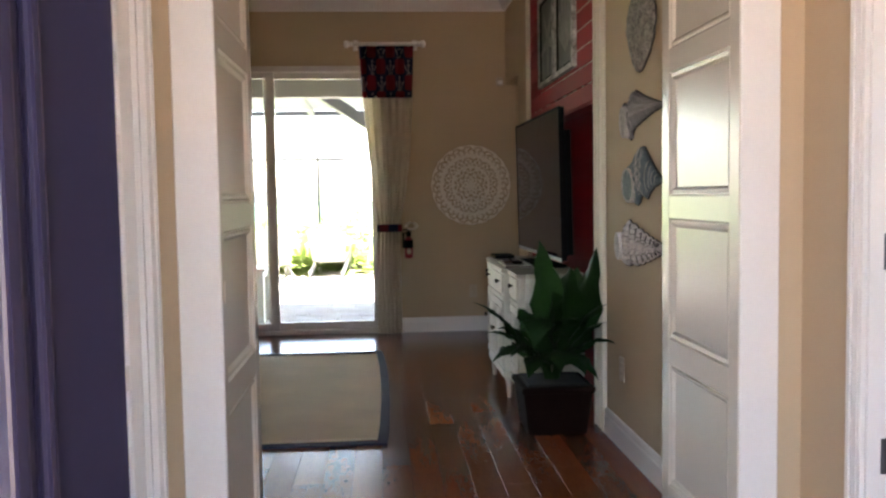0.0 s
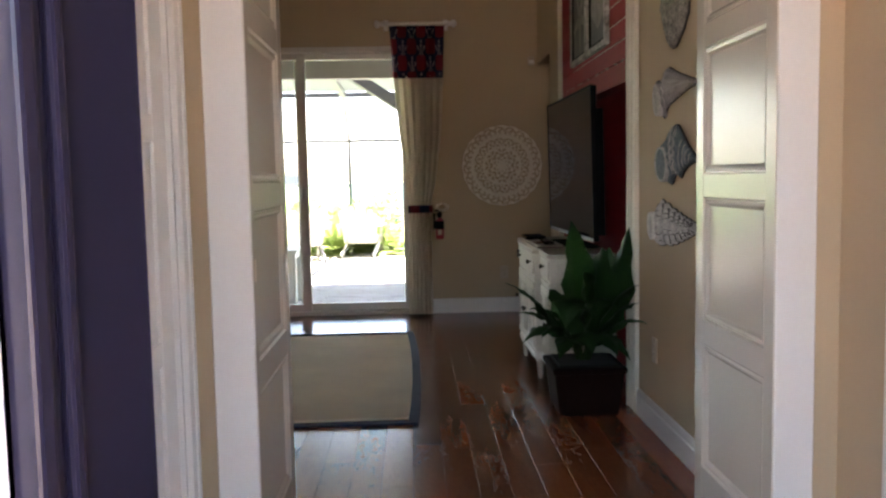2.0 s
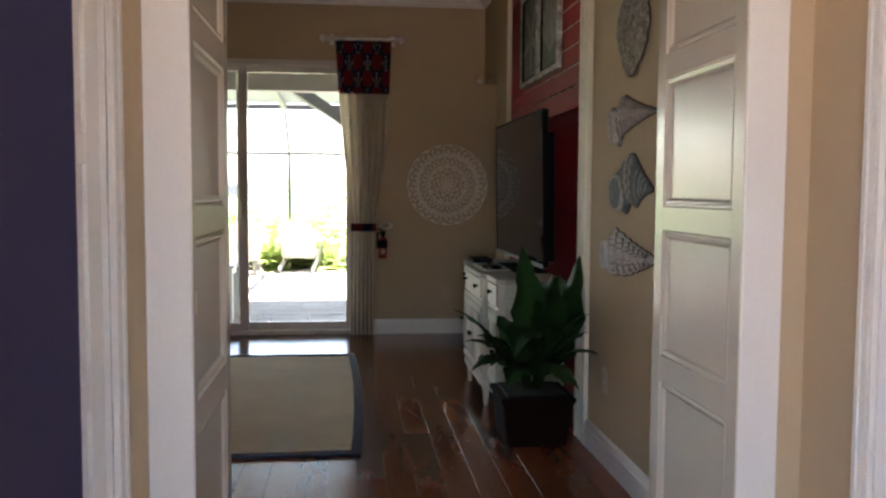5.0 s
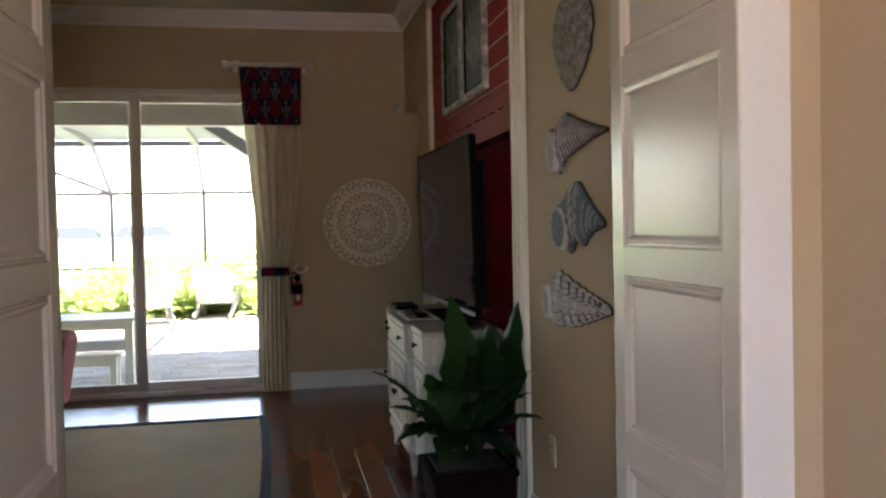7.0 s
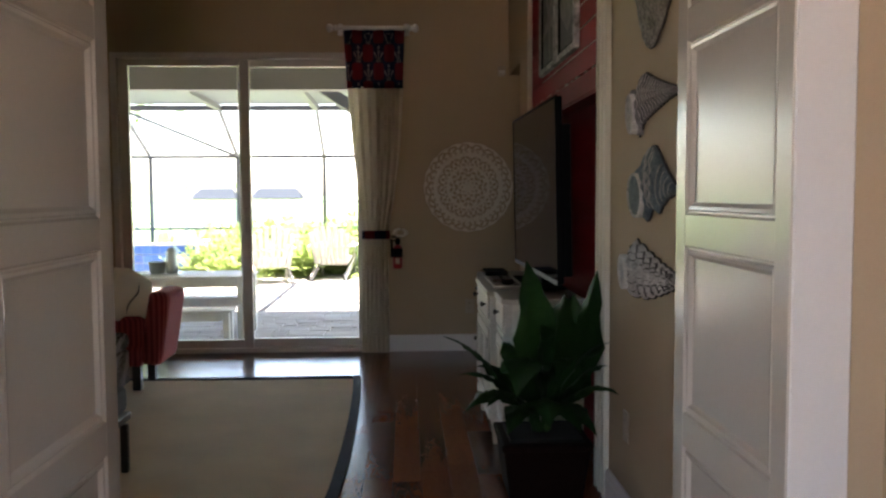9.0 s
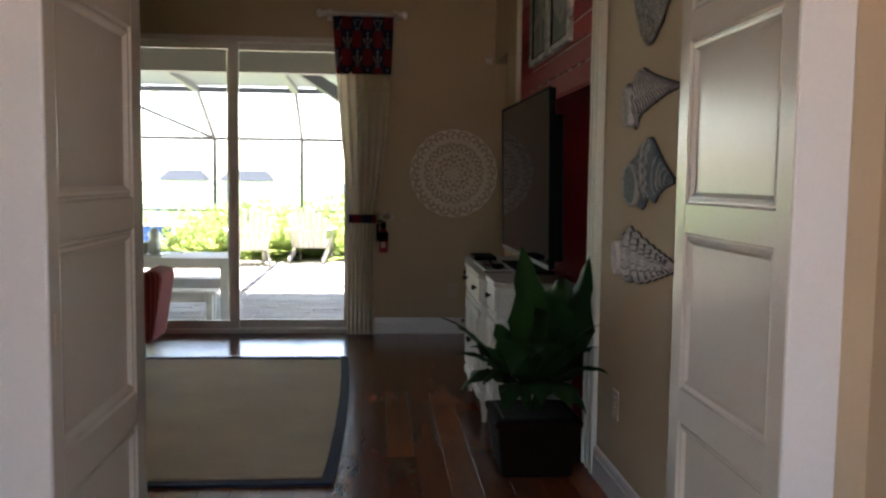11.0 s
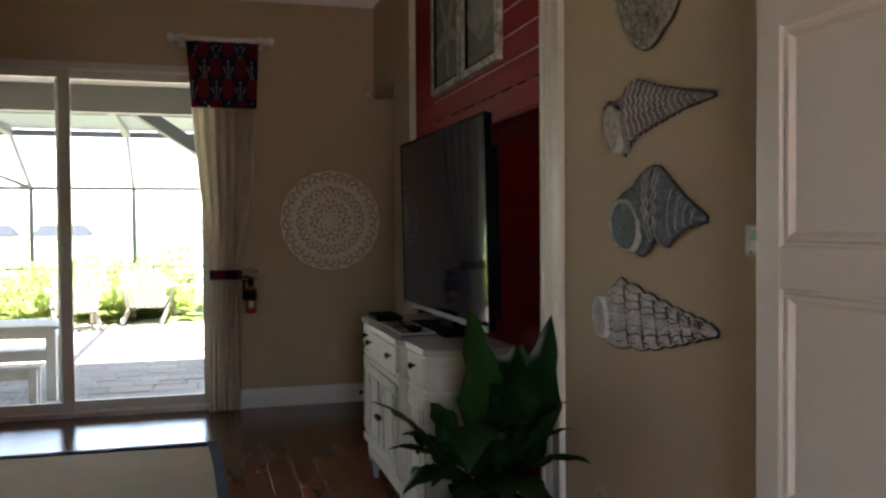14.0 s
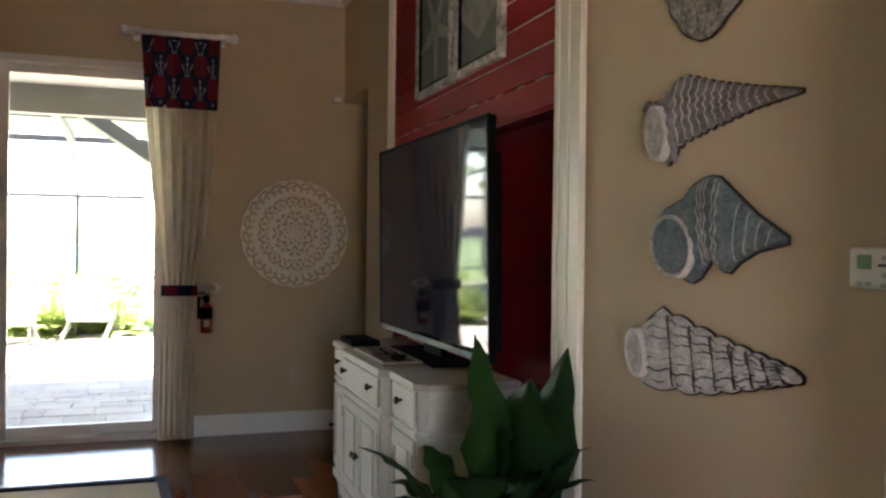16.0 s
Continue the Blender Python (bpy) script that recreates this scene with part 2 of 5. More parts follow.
BASE = [(0, 0), (1, 0), (1, 0.72), (0.8, 0.78), (0.72, 0.9), (0.4, 1.0), (0, 1)]
CROWN = [(0, 0), (0.16, 0.0), (0.2, 0.16), (0.42, 0.32), (0.7, 0.7), (0.92, 0.8), (1, 1), (0, 1)]
for x0, y0, x1, y1, sd in ((SX1 + 0.005, YF, 4.1, YF, -1), (-5.1, YF, SX0 - 0.005, YF, -1), (XR, YI1, XR, 5.053, 1), (XR, 7.255, XR, 7.78, 1),
                           (1.492, YI0, FR, YI0, -1), (FL, YI0, -0.176, YI0, -1)):
    trim_run("baseboard", x0, y0, x1, y1, 0, 0.13, 0.018, "white painted baseboard with a moulded top", "baseboard", sd, BASE)
for x0, y0, x1, y1, sd in ((-5.1, YF, XR, YF, -1), (XR, YI1, XR, YF, 1)):
    trim_run("crown_moulding", x0, y0, x1, y1, ZC - 0.12, 0.118, 0.10, "pale crown moulding under the ceiling", "moulding", sd, CROWN)


def casing(name, x0, x1, y, z1, label):
    """Flat upright board with stepped edges against a wall facing -y."""
    return structure(name, boxes((x0, x1, y - 0.016, y - 0.001, 0, z1), bevel=0.003), M_TRIM, label, "trim")


casing("trim_door_right", 1.376, 1.489, YI0, 2.36, "white flat door casing, smooth paint")
casing("trim_door_left", -0.174, -0.060, YI0, 2.36, "white flat door casing, smooth paint")
structure("trim_door_head", boxes((-0.174, 1.489, YI0 - 0.016, YI0 - 0.001, 2.365, 2.47), bevel=0.003), M_TRIM, "white head casing over the double doors", "trim")
structure("trim_door_jamb", boxes((1.4165, 1.4195, YI0, YI1, 0, 2.279), (-0.1115, -0.1085, YI0, YI1, 0, 2.279)), M_TRIM, "white painted door jamb", "trim")


# ---- red niche: casing, planks, worn joints ----
def niche_casing(y0, y1, name):
    w = y1 - y0
    bm = boxes((XR - 0.016, XR - 0.001, y0, y1, 0, 2.70), bevel=0.002)
    for a, b, d in ((0.0, 0.16, 0.024), (0.46, 0.62, 0.022), (0.84, 1.0, 0.024)):
        box(bm, XR - d, XR - 0.0165, y0 + a * w, y0 + b * w, 0, 2.70, bevel=0.003, seg=2)
    return structure(name, bm, M_TRIMC, "cream beaded casing beside the red niche", "trim")


niche_casing(5.056, 5.230, "trim_niche_near")
niche_casing(7.17, 7.25, "trim_niche_far")
structure("trim_niche_head", boxes((XR - 0.024, XR - 0.001, 5.056, 7.25, 2.703, 2.80), bevel=0.004), M_TRIM, "white head casing over the red niche", "trim")
red_wall = thing("red_plank_wall", "glossy red painted plank wall with worn white joints", "wall panel")
rng = random.Random(4)
z, i = 1.697, 0
while z < 2.69:
    z1 = min(z + 0.107, 2.70)
    part("plank", boxes((XR - 0.004, XR + 0.016, 5.2325, 7.1695, z + 0.002, z1 - 0.002), bevel=0.003), M_RED, red_wall)
    if i:
        y = 5.236
        while y < (6.6 if i == 2 else 5.75 if i > 2 else 7.0):
            L = rng.uniform(0.25, 0.5) if i > 1 else rng.uniform(0.01, 0.05)
            hj = 0.0012 if i > 1 and y < 5.7 else 0.0002
            part("worn_joint", boxes((XR - 0.0045, XR + 0.01, y, min(y + L, 7.165), z - (0.0018 if i > 1 else 0.0009), z + hj)), M_WORN, red_wall, "bare chipped white joint")
            y += L + (0.012 if i > 1 else rng.uniform(0.04, 0.2))
    z, i = z1, i + 1
for k in range(6):
    y = rng.uniform(5.26, 6.8)
    part("worn_joint", boxes((XR - 0.0055, XR, y, y + rng.uniform(0.02, 0.09), 1.8032, 1.8046)), M_WORN, red_wall, "bare chipped white joint")
part("soffit", boxes((XR - 0.003, 1.605, 5.2325, 7.1695, 1.687, 1.6985)), M_RED, red_wall)
for k in range(9):
    part("plank", boxes((1.590, 1.608, 5.197, 7.195, 0.004 + k * 0.187, 0.1906 + k * 0.187 if k < 8 else 1.6865), bevel=0.001), M_RED, red_wall)
for y0, y1 in ((5.1925, 5.1965), (7.1955, 7.1995)):
    part("side_board", boxes((XR + 0.001, 1.5895, y0, y1, 0, 1.686)), M_RED, red_wall)
part("backing", boxes((XR + 0.017, XR + 0.03, 5.2325, 7.1695, 1.699, 2.70)), M_RED, red_wall)


# ---- double doors with raised panels ----
def panel_bead(y0, y1, z0, z1, X):
    """A mitred moulding round a sunk panel; X turns a depth under the door's face into x."""
    bm = bmesh.new()
    rings = []
    for w, d in ((0.0, 0.0012), (0.005, 0.0075), (0.009, 0.0078), (0.013, 0.003), (0.021, 0.0045), (0.027, 0.011), (0.031, 0.0142)):
        rings.append([bm.verts.new((X(d), yy, zz)) for yy, zz in ((y0 + w, z0 + w), (y1 - w, z0 + w), (y1 - w, z1 - w), (y0 + w, z1 - w))])
    for a, b in zip(rings, rings[1:]):
        for i in range(4):
            bm.faces.new((a[i], a[(i + 1) % 4], b[(i + 1) % 4], b[i]))
    return bm


def panel_door(name, width, height, x_face, y0, side, label):
    """A door leaf standing along y; x_face is the face that looks into the opening, side +1 when that face looks to +x."""
    t = 0.036
    th = thing(name, label, "door", "double doors")
    X = lambda d: (x_face - side * d)
    def bx(d0, d1, ya, yb, za, zb):
        a, b = sorted((X(d0), X(d1)))
        return (a, b, ya, yb, za, zb)
    rails = [(0.01, 0.178), (0.616, 0.700), (1.124, 1.201), (1.627, 1.705), (2.13, height)]
    s0, s1 = 0.066, width - 0.585
    part("stile", boxes(bx(0, t, y0, y0 + s0, 0.01, height), bevel=0.0015), M_DOOR, th)
    part("stile", boxes(bx(0, t, y0 + width - s1, y0 + width, 0.01, height), bevel=0.0015), M_DOOR, th)
    ya, yb = y0 + s0, y0 + width - s1
    for a, b in rails:
        part("rail", boxes(bx(0.0004, t - 0.0004, ya + 0.0003, yb - 0.0003, a, b), bevel=0.0008), M_DOOR, th)
    for (_, a), (b, _) in zip(rails, rails[1:]):
        p = part("panel", boxes(bx(0.014, t - 0.014, ya, yb, a, b)), M_DOOR, th)
        part("bead", panel_bead(ya, yb, a, b, X), M_DOOR, p)
    return th


rdoor = panel_door("door_right", 0.657, 2.26, 1.372, 3.166, -1, "white satin panelled door leaf standing open")
ldoor = panel_door("door_left", 0.672, 2.26, -0.062, 3.166, 1, "white satin panelled door leaf standing open")
part("flush_bolt", boxes((-0.0618, -0.0585, 3.195, 3.217, 0.93, 0.99), bevel=0.001), M_PLATE, ldoor, "ivory strike plate")

# ---- floor planks ----
floor = bpy.data.objects["floor"]
rng = random.Random(11)
PW = 0.127
count = 0
loose = bmesh.new()
x = 1.5 - PW
while x > -5.1:
    y = 0.6 - rng.uniform(0, 1.0)
    while y < 8.5:
        L = rng.choice((0.7, 0.95, 1.2, 1.45))
        a, b = max(y, 0.6), min(y + L, 8.49)
        if b - a > 0.05:
            q = (x + 0.0005, x + PW - 0.0005, a + 0.0005, b - 0.0005, -0.012, 0.0)
            if x > -2.1 and b > 3.0 and count < 300:
                ob = part("plank", boxes(q, bevel=0.0004), M_WOOD, floor)
                count += 1
            else:
                box(loose, *q)
        y += L
    x -= PW
box(loose, 1.5, 4.1, 0.6, 8.49, -0.012, -0.0005)
tagged(part("far_planks", loose, M_WOOD, floor), kind="stuff")

# ---- rug ----
rug = thing("area_rug", "large beige sisal rug with navy fabric binding", "rug")


def rug_edge(y):
    """The slightly bowed edge of the rug."""
    return float(np.interp(y, [4.96, 5.25, 5.8, 6.4, 6.9, 7.3, 7.49], [0.381, 0.395, 0.404, 0.402, 0.390, 0.372, 0.356]))


def slab(outline, z0, z1):
    bm = bmesh.new()
    lo = [bm.verts.new((x, y, z0)) for x, y in outline]
    hi = [bm.verts.new((x, y, z1)) for x, y in outline]
    bm.faces.new(lo[::-1])
    bm.faces.new(hi)
    for i in range(len(lo)):
        j = (i + 1) % len(lo)
        bm.faces.new((lo[i], lo[j], hi[j], hi[i]))
    return bm


RY0, RY1, BW = 4.962, 7.49, 0.052
ys = [RY0 + (RY1 - RY0) * k / 24 for k in range(25)]
inner = [min(max(y, RY0 + BW), RY1 - BW) for y in ys]
part("field", slab([(-2.34, RY0 + BW)] + [(rug_edge(y) - BW, y) for y in inner[1:-1]] + [(-2.34, RY1 - BW)], 0.0005, 0.011), M_RUG, rug, "beige woven sisal")
part("binding", slab([(rug_edge(y), y) for y in ys] + [(rug_edge(y) - BW, y) for y in ys[::-1]], 0.0005, 0.0135), M_NAVY, rug, "navy fabric binding")
for q in ((-2.40, -2.341, RY0, RY1), (-2.3405, rug_edge(RY0) - BW - 0.0005, RY0, RY0 + BW - 0.0005), (-2.3405, rug_edge(RY1) - BW - 0.0005, RY1 - BW + 0.0005, RY1)):
    part("binding", boxes((*q, 0.0005, 0.0135), bevel=0.003, seg=2), M_NAVY, rug, "navy fabric binding")

# ---- sliding glass door ----
slider = thing("sliding_door", "cream framed sliding glass door, closed", "sliding door")
y0, y1 = YF + 0.03, YF + 0.10
for q in ((SX0, SX0 + 0.05, YF - 0.006, 8.6, 0, SZ), (SX1 - 0.05, SX1, YF - 0.006, 8.6, 0, SZ), (SX0 + 0.05, SX1 - 0.05, YF - 0.006, 8.6, SZ - 0.045, SZ), (SX0 + 0.05, SX1 - 0.05, YF - 0.006, 8.6, 0, 0.035)):
    part("frame", boxes(q, bevel=0.004), M_FRAMEV, slider)
for x0, x1, yy in ((SX0 + 0.051, -0.54, y0), (-0.64, SX1 - 0.051, y0 + 0.05)):
    leaf = part("leaf", boxes((x0, x0 + 0.075, yy, yy + 0.04, 0.037, SZ - 0.047), (x1 - 0.075, x1, yy, yy + 0.04, 0.037, SZ - 0.047),
                              (x0 + 0.075, x1 - 0.075, yy, yy + 0.04, 0.037, 0.10), (x0 + 0.075, x1 - 0.075, yy, yy + 0.04, SZ - 0.10, SZ - 0.047), bevel=0.003), M_FRAMEV, slider)
    pane = part("pane", boxes((x0 + 0.07, x1 - 0.07, yy + 0.017, yy + 0.023, 0.095, SZ - 0.095)), M_GLASS, leaf, "clear glass")
    pane.visible_shadow = False
part("pull", boxes((-0.60, -0.575, y0 - 0.02, y0 - 0.001, 0.95, 1.15), bevel=0.005, seg=2), M_FRAMEV, slider)

# ---- curtain, rod, tie ----
def pattern_mat():
    """Printed cotton: a staggered red and navy ogee ground."""
    m = mat("printed_cotton", (0.25, 0.02, 0.03), 0.9, fine=250, bump=0.2)
    nt = m.node_tree
    b = nt.nodes["Principled BSDF"]
    tc, sep = nt.nodes.new("ShaderNodeTexCoord"), nt.nodes.new("ShaderNodeSeparateXYZ")
    nt.links.new(tc.outputs["Object"], sep.inputs[0])
    waves = []
    for axis, period, phase in (("X", 0.164, 0.52), ("Z", 0.28, 0.9)):
        k, c = nt.nodes.new("ShaderNodeMath"), nt.nodes.new("ShaderNodeMath")
        k.operation, c.operation = "MULTIPLY_ADD", "COSINE"
        k.inputs[1].default_value, k.inputs[2].default_value = 2 * math.pi / period, phase
        nt.links.new(sep.outputs[axis], k.inputs[0])
        nt.links.new(k.outputs[0], c.inputs[0])
        waves.append(c)
    mul, gt = nt.nodes.new("ShaderNodeMath"), nt.nodes.new("ShaderNodeMath")
    mul.operation, gt.operation = "MULTIPLY", "GREATER_THAN"
    nt.links.new(waves[0].outputs[0], mul.inputs[0])
    nt.links.new(waves[1].outputs[0], mul.inputs[1])
    nt.links.new(mul.outputs[0], gt.inputs[0])
    gt.inputs[1].default_value = 0.08
    mx = nt.nodes.new("ShaderNodeMix")
    mx.data_type = "RGBA"
    nt.links.new(gt.outputs[0], mx.inputs["Factor"])
    mx.inputs["A"].default_value, mx.inputs["B"].default_value = (0.013, 0.014, 0.05, 1), (0.19, 0.014, 0.024, 1)
    nt.links.new(mx.outputs["Result"], b.inputs["Base Color"])
    return m


M_PRINT = pattern_mat()


def cloth(z_keys, left, right, z0, z1, folds, amp, y, rows=40, cols=90, thick=0.004):
    bm = bmesh.new()
    grid = []
    for j in range(rows + 1):
        zz = z0 + (z1 - z0) * j / rows
        a, b = np.interp(zz, z_keys, left), np.interp(zz, z_keys, right)
        row = []
        for i in range(cols + 1):
            u = i / cols
            ph = folds * u * 2 * math.pi + 0.6 * math.sin(5 * u + zz)
            row.append(bm.verts.new((a + (b - a) * u + 0.006 * math.sin(ph * 2), y + amp * math.sin(ph) * (0.75 + 0.25 * math.sin(3 * zz + 7 * u)), zz)))
        grid.append(row)
    for j in range(rows):
        for i in range(cols):
            bm.faces.new((grid[j][i], grid[j][i + 1], grid[j + 1][i + 1], grid[j + 1][i]))
    bmesh.ops.solidify(bm, geom=bm.faces[:], thickness=thick)
    return bm


rod = thing("curtain_rod", "white painted wooden rod with turned finials", "curtain rod")
to_x = Matrix.Rotation(radians(90), 4, "Y")
part("pole", lathe([(0.017, 0), (0.017, 0.555)], 20, Matrix.Translation((0.157, 8.35, 2.531)) @ to_x), M_TRIM, rod, smooth=True)
FIN = [(0.017, 0), (0.024, 0.004), (0.024, 0.014), (0.014, 0.02), (0.026, 0.034), (0.033, 0.05), (0.027, 0.066), (0.01, 0.075)]
part("finial", lathe(FIN, 20, Matrix.Translation((0.713, 8.35, 2.531)) @ to_x), M_TRIM, rod, smooth=True)
part("finial", lathe(FIN, 20, Matrix.Translation((0.156, 8.35, 2.531)) @ Matrix.Rotation(radians(-90), 4, "Y")), M_TRIM, rod, smooth=True)
for xx in (0.18, 0.695):
    part("bracket", boxes((xx - 0.012, xx + 0.012, 8.362, YF - 0.001, 2.521, 2.546), (xx - 0.02, xx + 0.02, 8.44, YF - 0.001, 2.49, 2.58), bevel=0.003), M_TRIM, rod)
curtain = thing("curtain", "cream linen curtain with a printed red and navy band, tied back", "curtain")
ZK = [0, 0.3, 0.7, 0.92, 0.99, 1.2, 1.6, 2.1, 2.52]
LE = [0.326, 0.328, 0.334, 0.345, 0.345, 0.315, 0.268, 0.228, 0.204]
RI = [0.545, 0.542, 0.540, 0.540, 0.541, 0.585, 0.635, 0.660, 0.676]
part("panel", cloth(ZK, LE, RI, 0.006, 2.085, 6.5, 0.020, 8.36), M_LINEN, curtain, "cream linen, hanging in soft pleats", smooth=True)
part("top_band", cloth(ZK, LE, RI, 2.070, 2.515, 4.5, 0.010, 8.346, rows=8), M_PRINT, curtain, "red and navy printed cotton", smooth=True)
M_MARK = mat("print_white", (0.36, 0.30, 0.31), 0.9, var=0.25, scale=40)


def print_marks():
    """Small pale anchors with furled sails, printed on the pleated band."""
    bm = bmesh.new()

    def on_cloth(x, z):
        a, b = np.interp(z, ZK, LE), np.interp(z, ZK, RI)
        u = (x - a) / (b - a)
        ph = 4.5 * u * 2 * math.pi + 0.6 * math.sin(5 * u + z)
        return (x, 8.346 + 0.010 * math.sin(ph) * (0.75 + 0.25 * math.sin(3 * z + 7 * u)) - 0.0045, z)

    def quad(cx, cz, pts):
        bm.faces.new([bm.verts.new(on_cloth(cx + p, cz + q)) for p, q in pts])

    for i in range(6):
        x = 0.245 + 0.078 * i
        for j in range(-1, 3):
            z = 2.13 + 0.28 * j + (0.14 if i % 2 else 0.0)
            for pts in (((-0.004, 0.02), (0.004, 0.02), (0.003, 0.10), (-0.003, 0.10)), ((-0.013, 0.072), (0.013, 0.072), (0.013, 0.080), (-0.013, 0.080)),
                        ((-0.014, 0.0), (-0.008, 0.0), (-0.008, 0.022), (-0.014, 0.022)), ((0.008, 0.0), (0.014, 0.0), (0.014, 0.022), (0.008, 0.022)),
                        ((-0.008, 0.0), (0.008, 0.0), (0.008, 0.006), (-0.008, 0.006)), ((0.0, 0.10), (0.010, 0.113), (0.0, 0.128), (-0.010, 0.113)),
                        ((-0.017, 0.030), (-0.012, 0.034), (-0.030, 0.082), (-0.036, 0.070)), ((0.017, 0.030), (0.036, 0.070), (0.030, 0.082), (0.012, 0.034))):
                zs = [z + q for _, q in pts]
                xs = [x + p for p, _ in pts]
                if min(zs) > 2.072 and max(zs) < 2.50 and min(xs) > 0.232 and max(xs) < 0.655:
                    quad(x, z, pts)
    return bm


tagged(part("anchor_print", print_marks(), M_MARK, curtain, "white printed anchors"), kind="stuff")
part("tie_band", cloth([0.9, 1.02], [0.333, 0.333], [0.560, 0.550], 0.905, 0.972, 1.0, 0.006, 8.325, rows=4, cols=30), M_PRINT, curtain, "printed tie band")
bow = bmesh.new()
for k in range(11):
    a = k * 2.4
    leafm = pose(0.635 + 0.045 * math.cos(a), 8.33 + 0.012 * math.sin(3 * a), 0.955 + 0.028 * math.sin(a), 20 * math.sin(a), 90, math.degrees(a))
    bmesh.ops.create_icosphere(bow, subdivisions=1, radius=0.02, matrix=leafm @ Matrix.Diagonal((0.5, 0.9, 1.0, 1)))
part("flower", bow, M_WHITE, curtain, "white fabric flower on the tie")

# ---- fire extinguisher on the far wall ----
ext = thing("fire_extinguisher", "small fire extinguisher, dark head and red cylinder, on the wall", "extinguisher")
M_EXT = mat("red_enamel", (0.30, 0.015, 0.02), 0.3)
C = Matrix.Translation((0.625, 8.385, 0))
part("cylinder", lathe([(0.03, 0.70), (0.038, 0.705), (0.038, 0.85), (0.030, 0.875), (0.013, 0.89)], 24, C), M_EXT, ext, smooth=True)
part("valve", lathe([(0.014, 0.89), (0.02, 0.895), (0.02, 0.935), (0.01, 0.94)], 16, C), M_BLACK, ext, smooth=True)
part("handle", boxes((0.575, 0.65, 8.372, 8.398, 0.945, 0.957), (0.585, 0.65, 8.375, 8.395, 0.915, 0.925), bevel=0.003), M_BLACK, ext)
part("hose", lathe([(0.009, 0), (0.009, 0.14)], 10, Matrix.Translation((0.578, 8.375, 0.79))), M_BLACK, ext, smooth=True)
part("sleeve", lathe([(0.0395, 0.79), (0.0395, 0.862)], 24, C), M_BLACK, ext, "black strap", smooth=True)
part("label", boxes((0.608, 0.642, 8.344, 8.3475, 0.74, 0.785)), M_PLATE, ext, "white paper label")
part("bracket", boxes((0.61, 0.64, 8.4235, YF - 0.001, 0.74, 0.86)), M_BLACK, ext)
ext.matrix_basis = pose(-0.013, 0, -0.032)


# ---- carved medallion ----
def ring(bm, cx, cz, r0, r1, y0, y1, n=96, wave=0.0, waves=20):
    vs = []
    for i in range(n):
        a = 2 * math.pi * i / n
        w = wave * math.cos(waves * a)
        c, s = math.cos(a), math.sin(a)
        vs.append([bm.verts.new((cx + r * c, y, cz + r * s)) for r, y in ((r0, y1), (r0 + 0.002, y0), (r1 + w - 0.002, y0), (r1 + w, y1))])
    for i in range(n):
        A, B = vs[i], vs[(i + 1) % n]
        for k in range(4):
            bm.faces.new((A[k], A[(k + 1) % 4], B[(k + 1) % 4], B[k]))


MX, MZ = 1.176, 1.306
med = thing("wall_medallion", "round white carved openwork wooden medallion on the wall", "wall decoration")
HOLES = [(20, 0.328, 0.0362, 0.0145, 42, 0.0), (20, 0.328, 0.0362, 0.0145, -42, 0.5), (20, 0.306, 0.0459, 0.0145, -30, 0.16), (20, 0.306, 0.0459, 0.0145, 30, 0.66), (40, 0.283, 0.0193, 0.0120, 10, 0.25),
         (20, 0.333, 0.0169, 0.0137, 90, 0.25), (16, 0.232, 0.0411, 0.0137, 24, 0.0), (16, 0.232, 0.0411, 0.0137, -24, 0.5), (16, 0.207, 0.0314, 0.0171, 65, 0.25), (16, 0.207, 0.0290, 0.0154, -60, 0.75), (16, 0.180, 0.0290, 0.0137, 12, 0.5), (16, 0.184, 0.0193, 0.0120, 80, 0.0),
         (8, 0.140, 0.0435, 0.0171, 50, 0.2), (8, 0.140, 0.0435, 0.0171, -50, 0.8), (8, 0.118, 0.0362, 0.0171, 0, 0.5), (8, 0.096, 0.0338, 0.0154, 60, 0.14), (8, 0.096, 0.0338, 0.0154, -60, 0.86), (8, 0.070, 0.0266, 0.0137, 0, 0.5), (8, 0.050, 0.0169, 0.0120, 90, 0.0)]


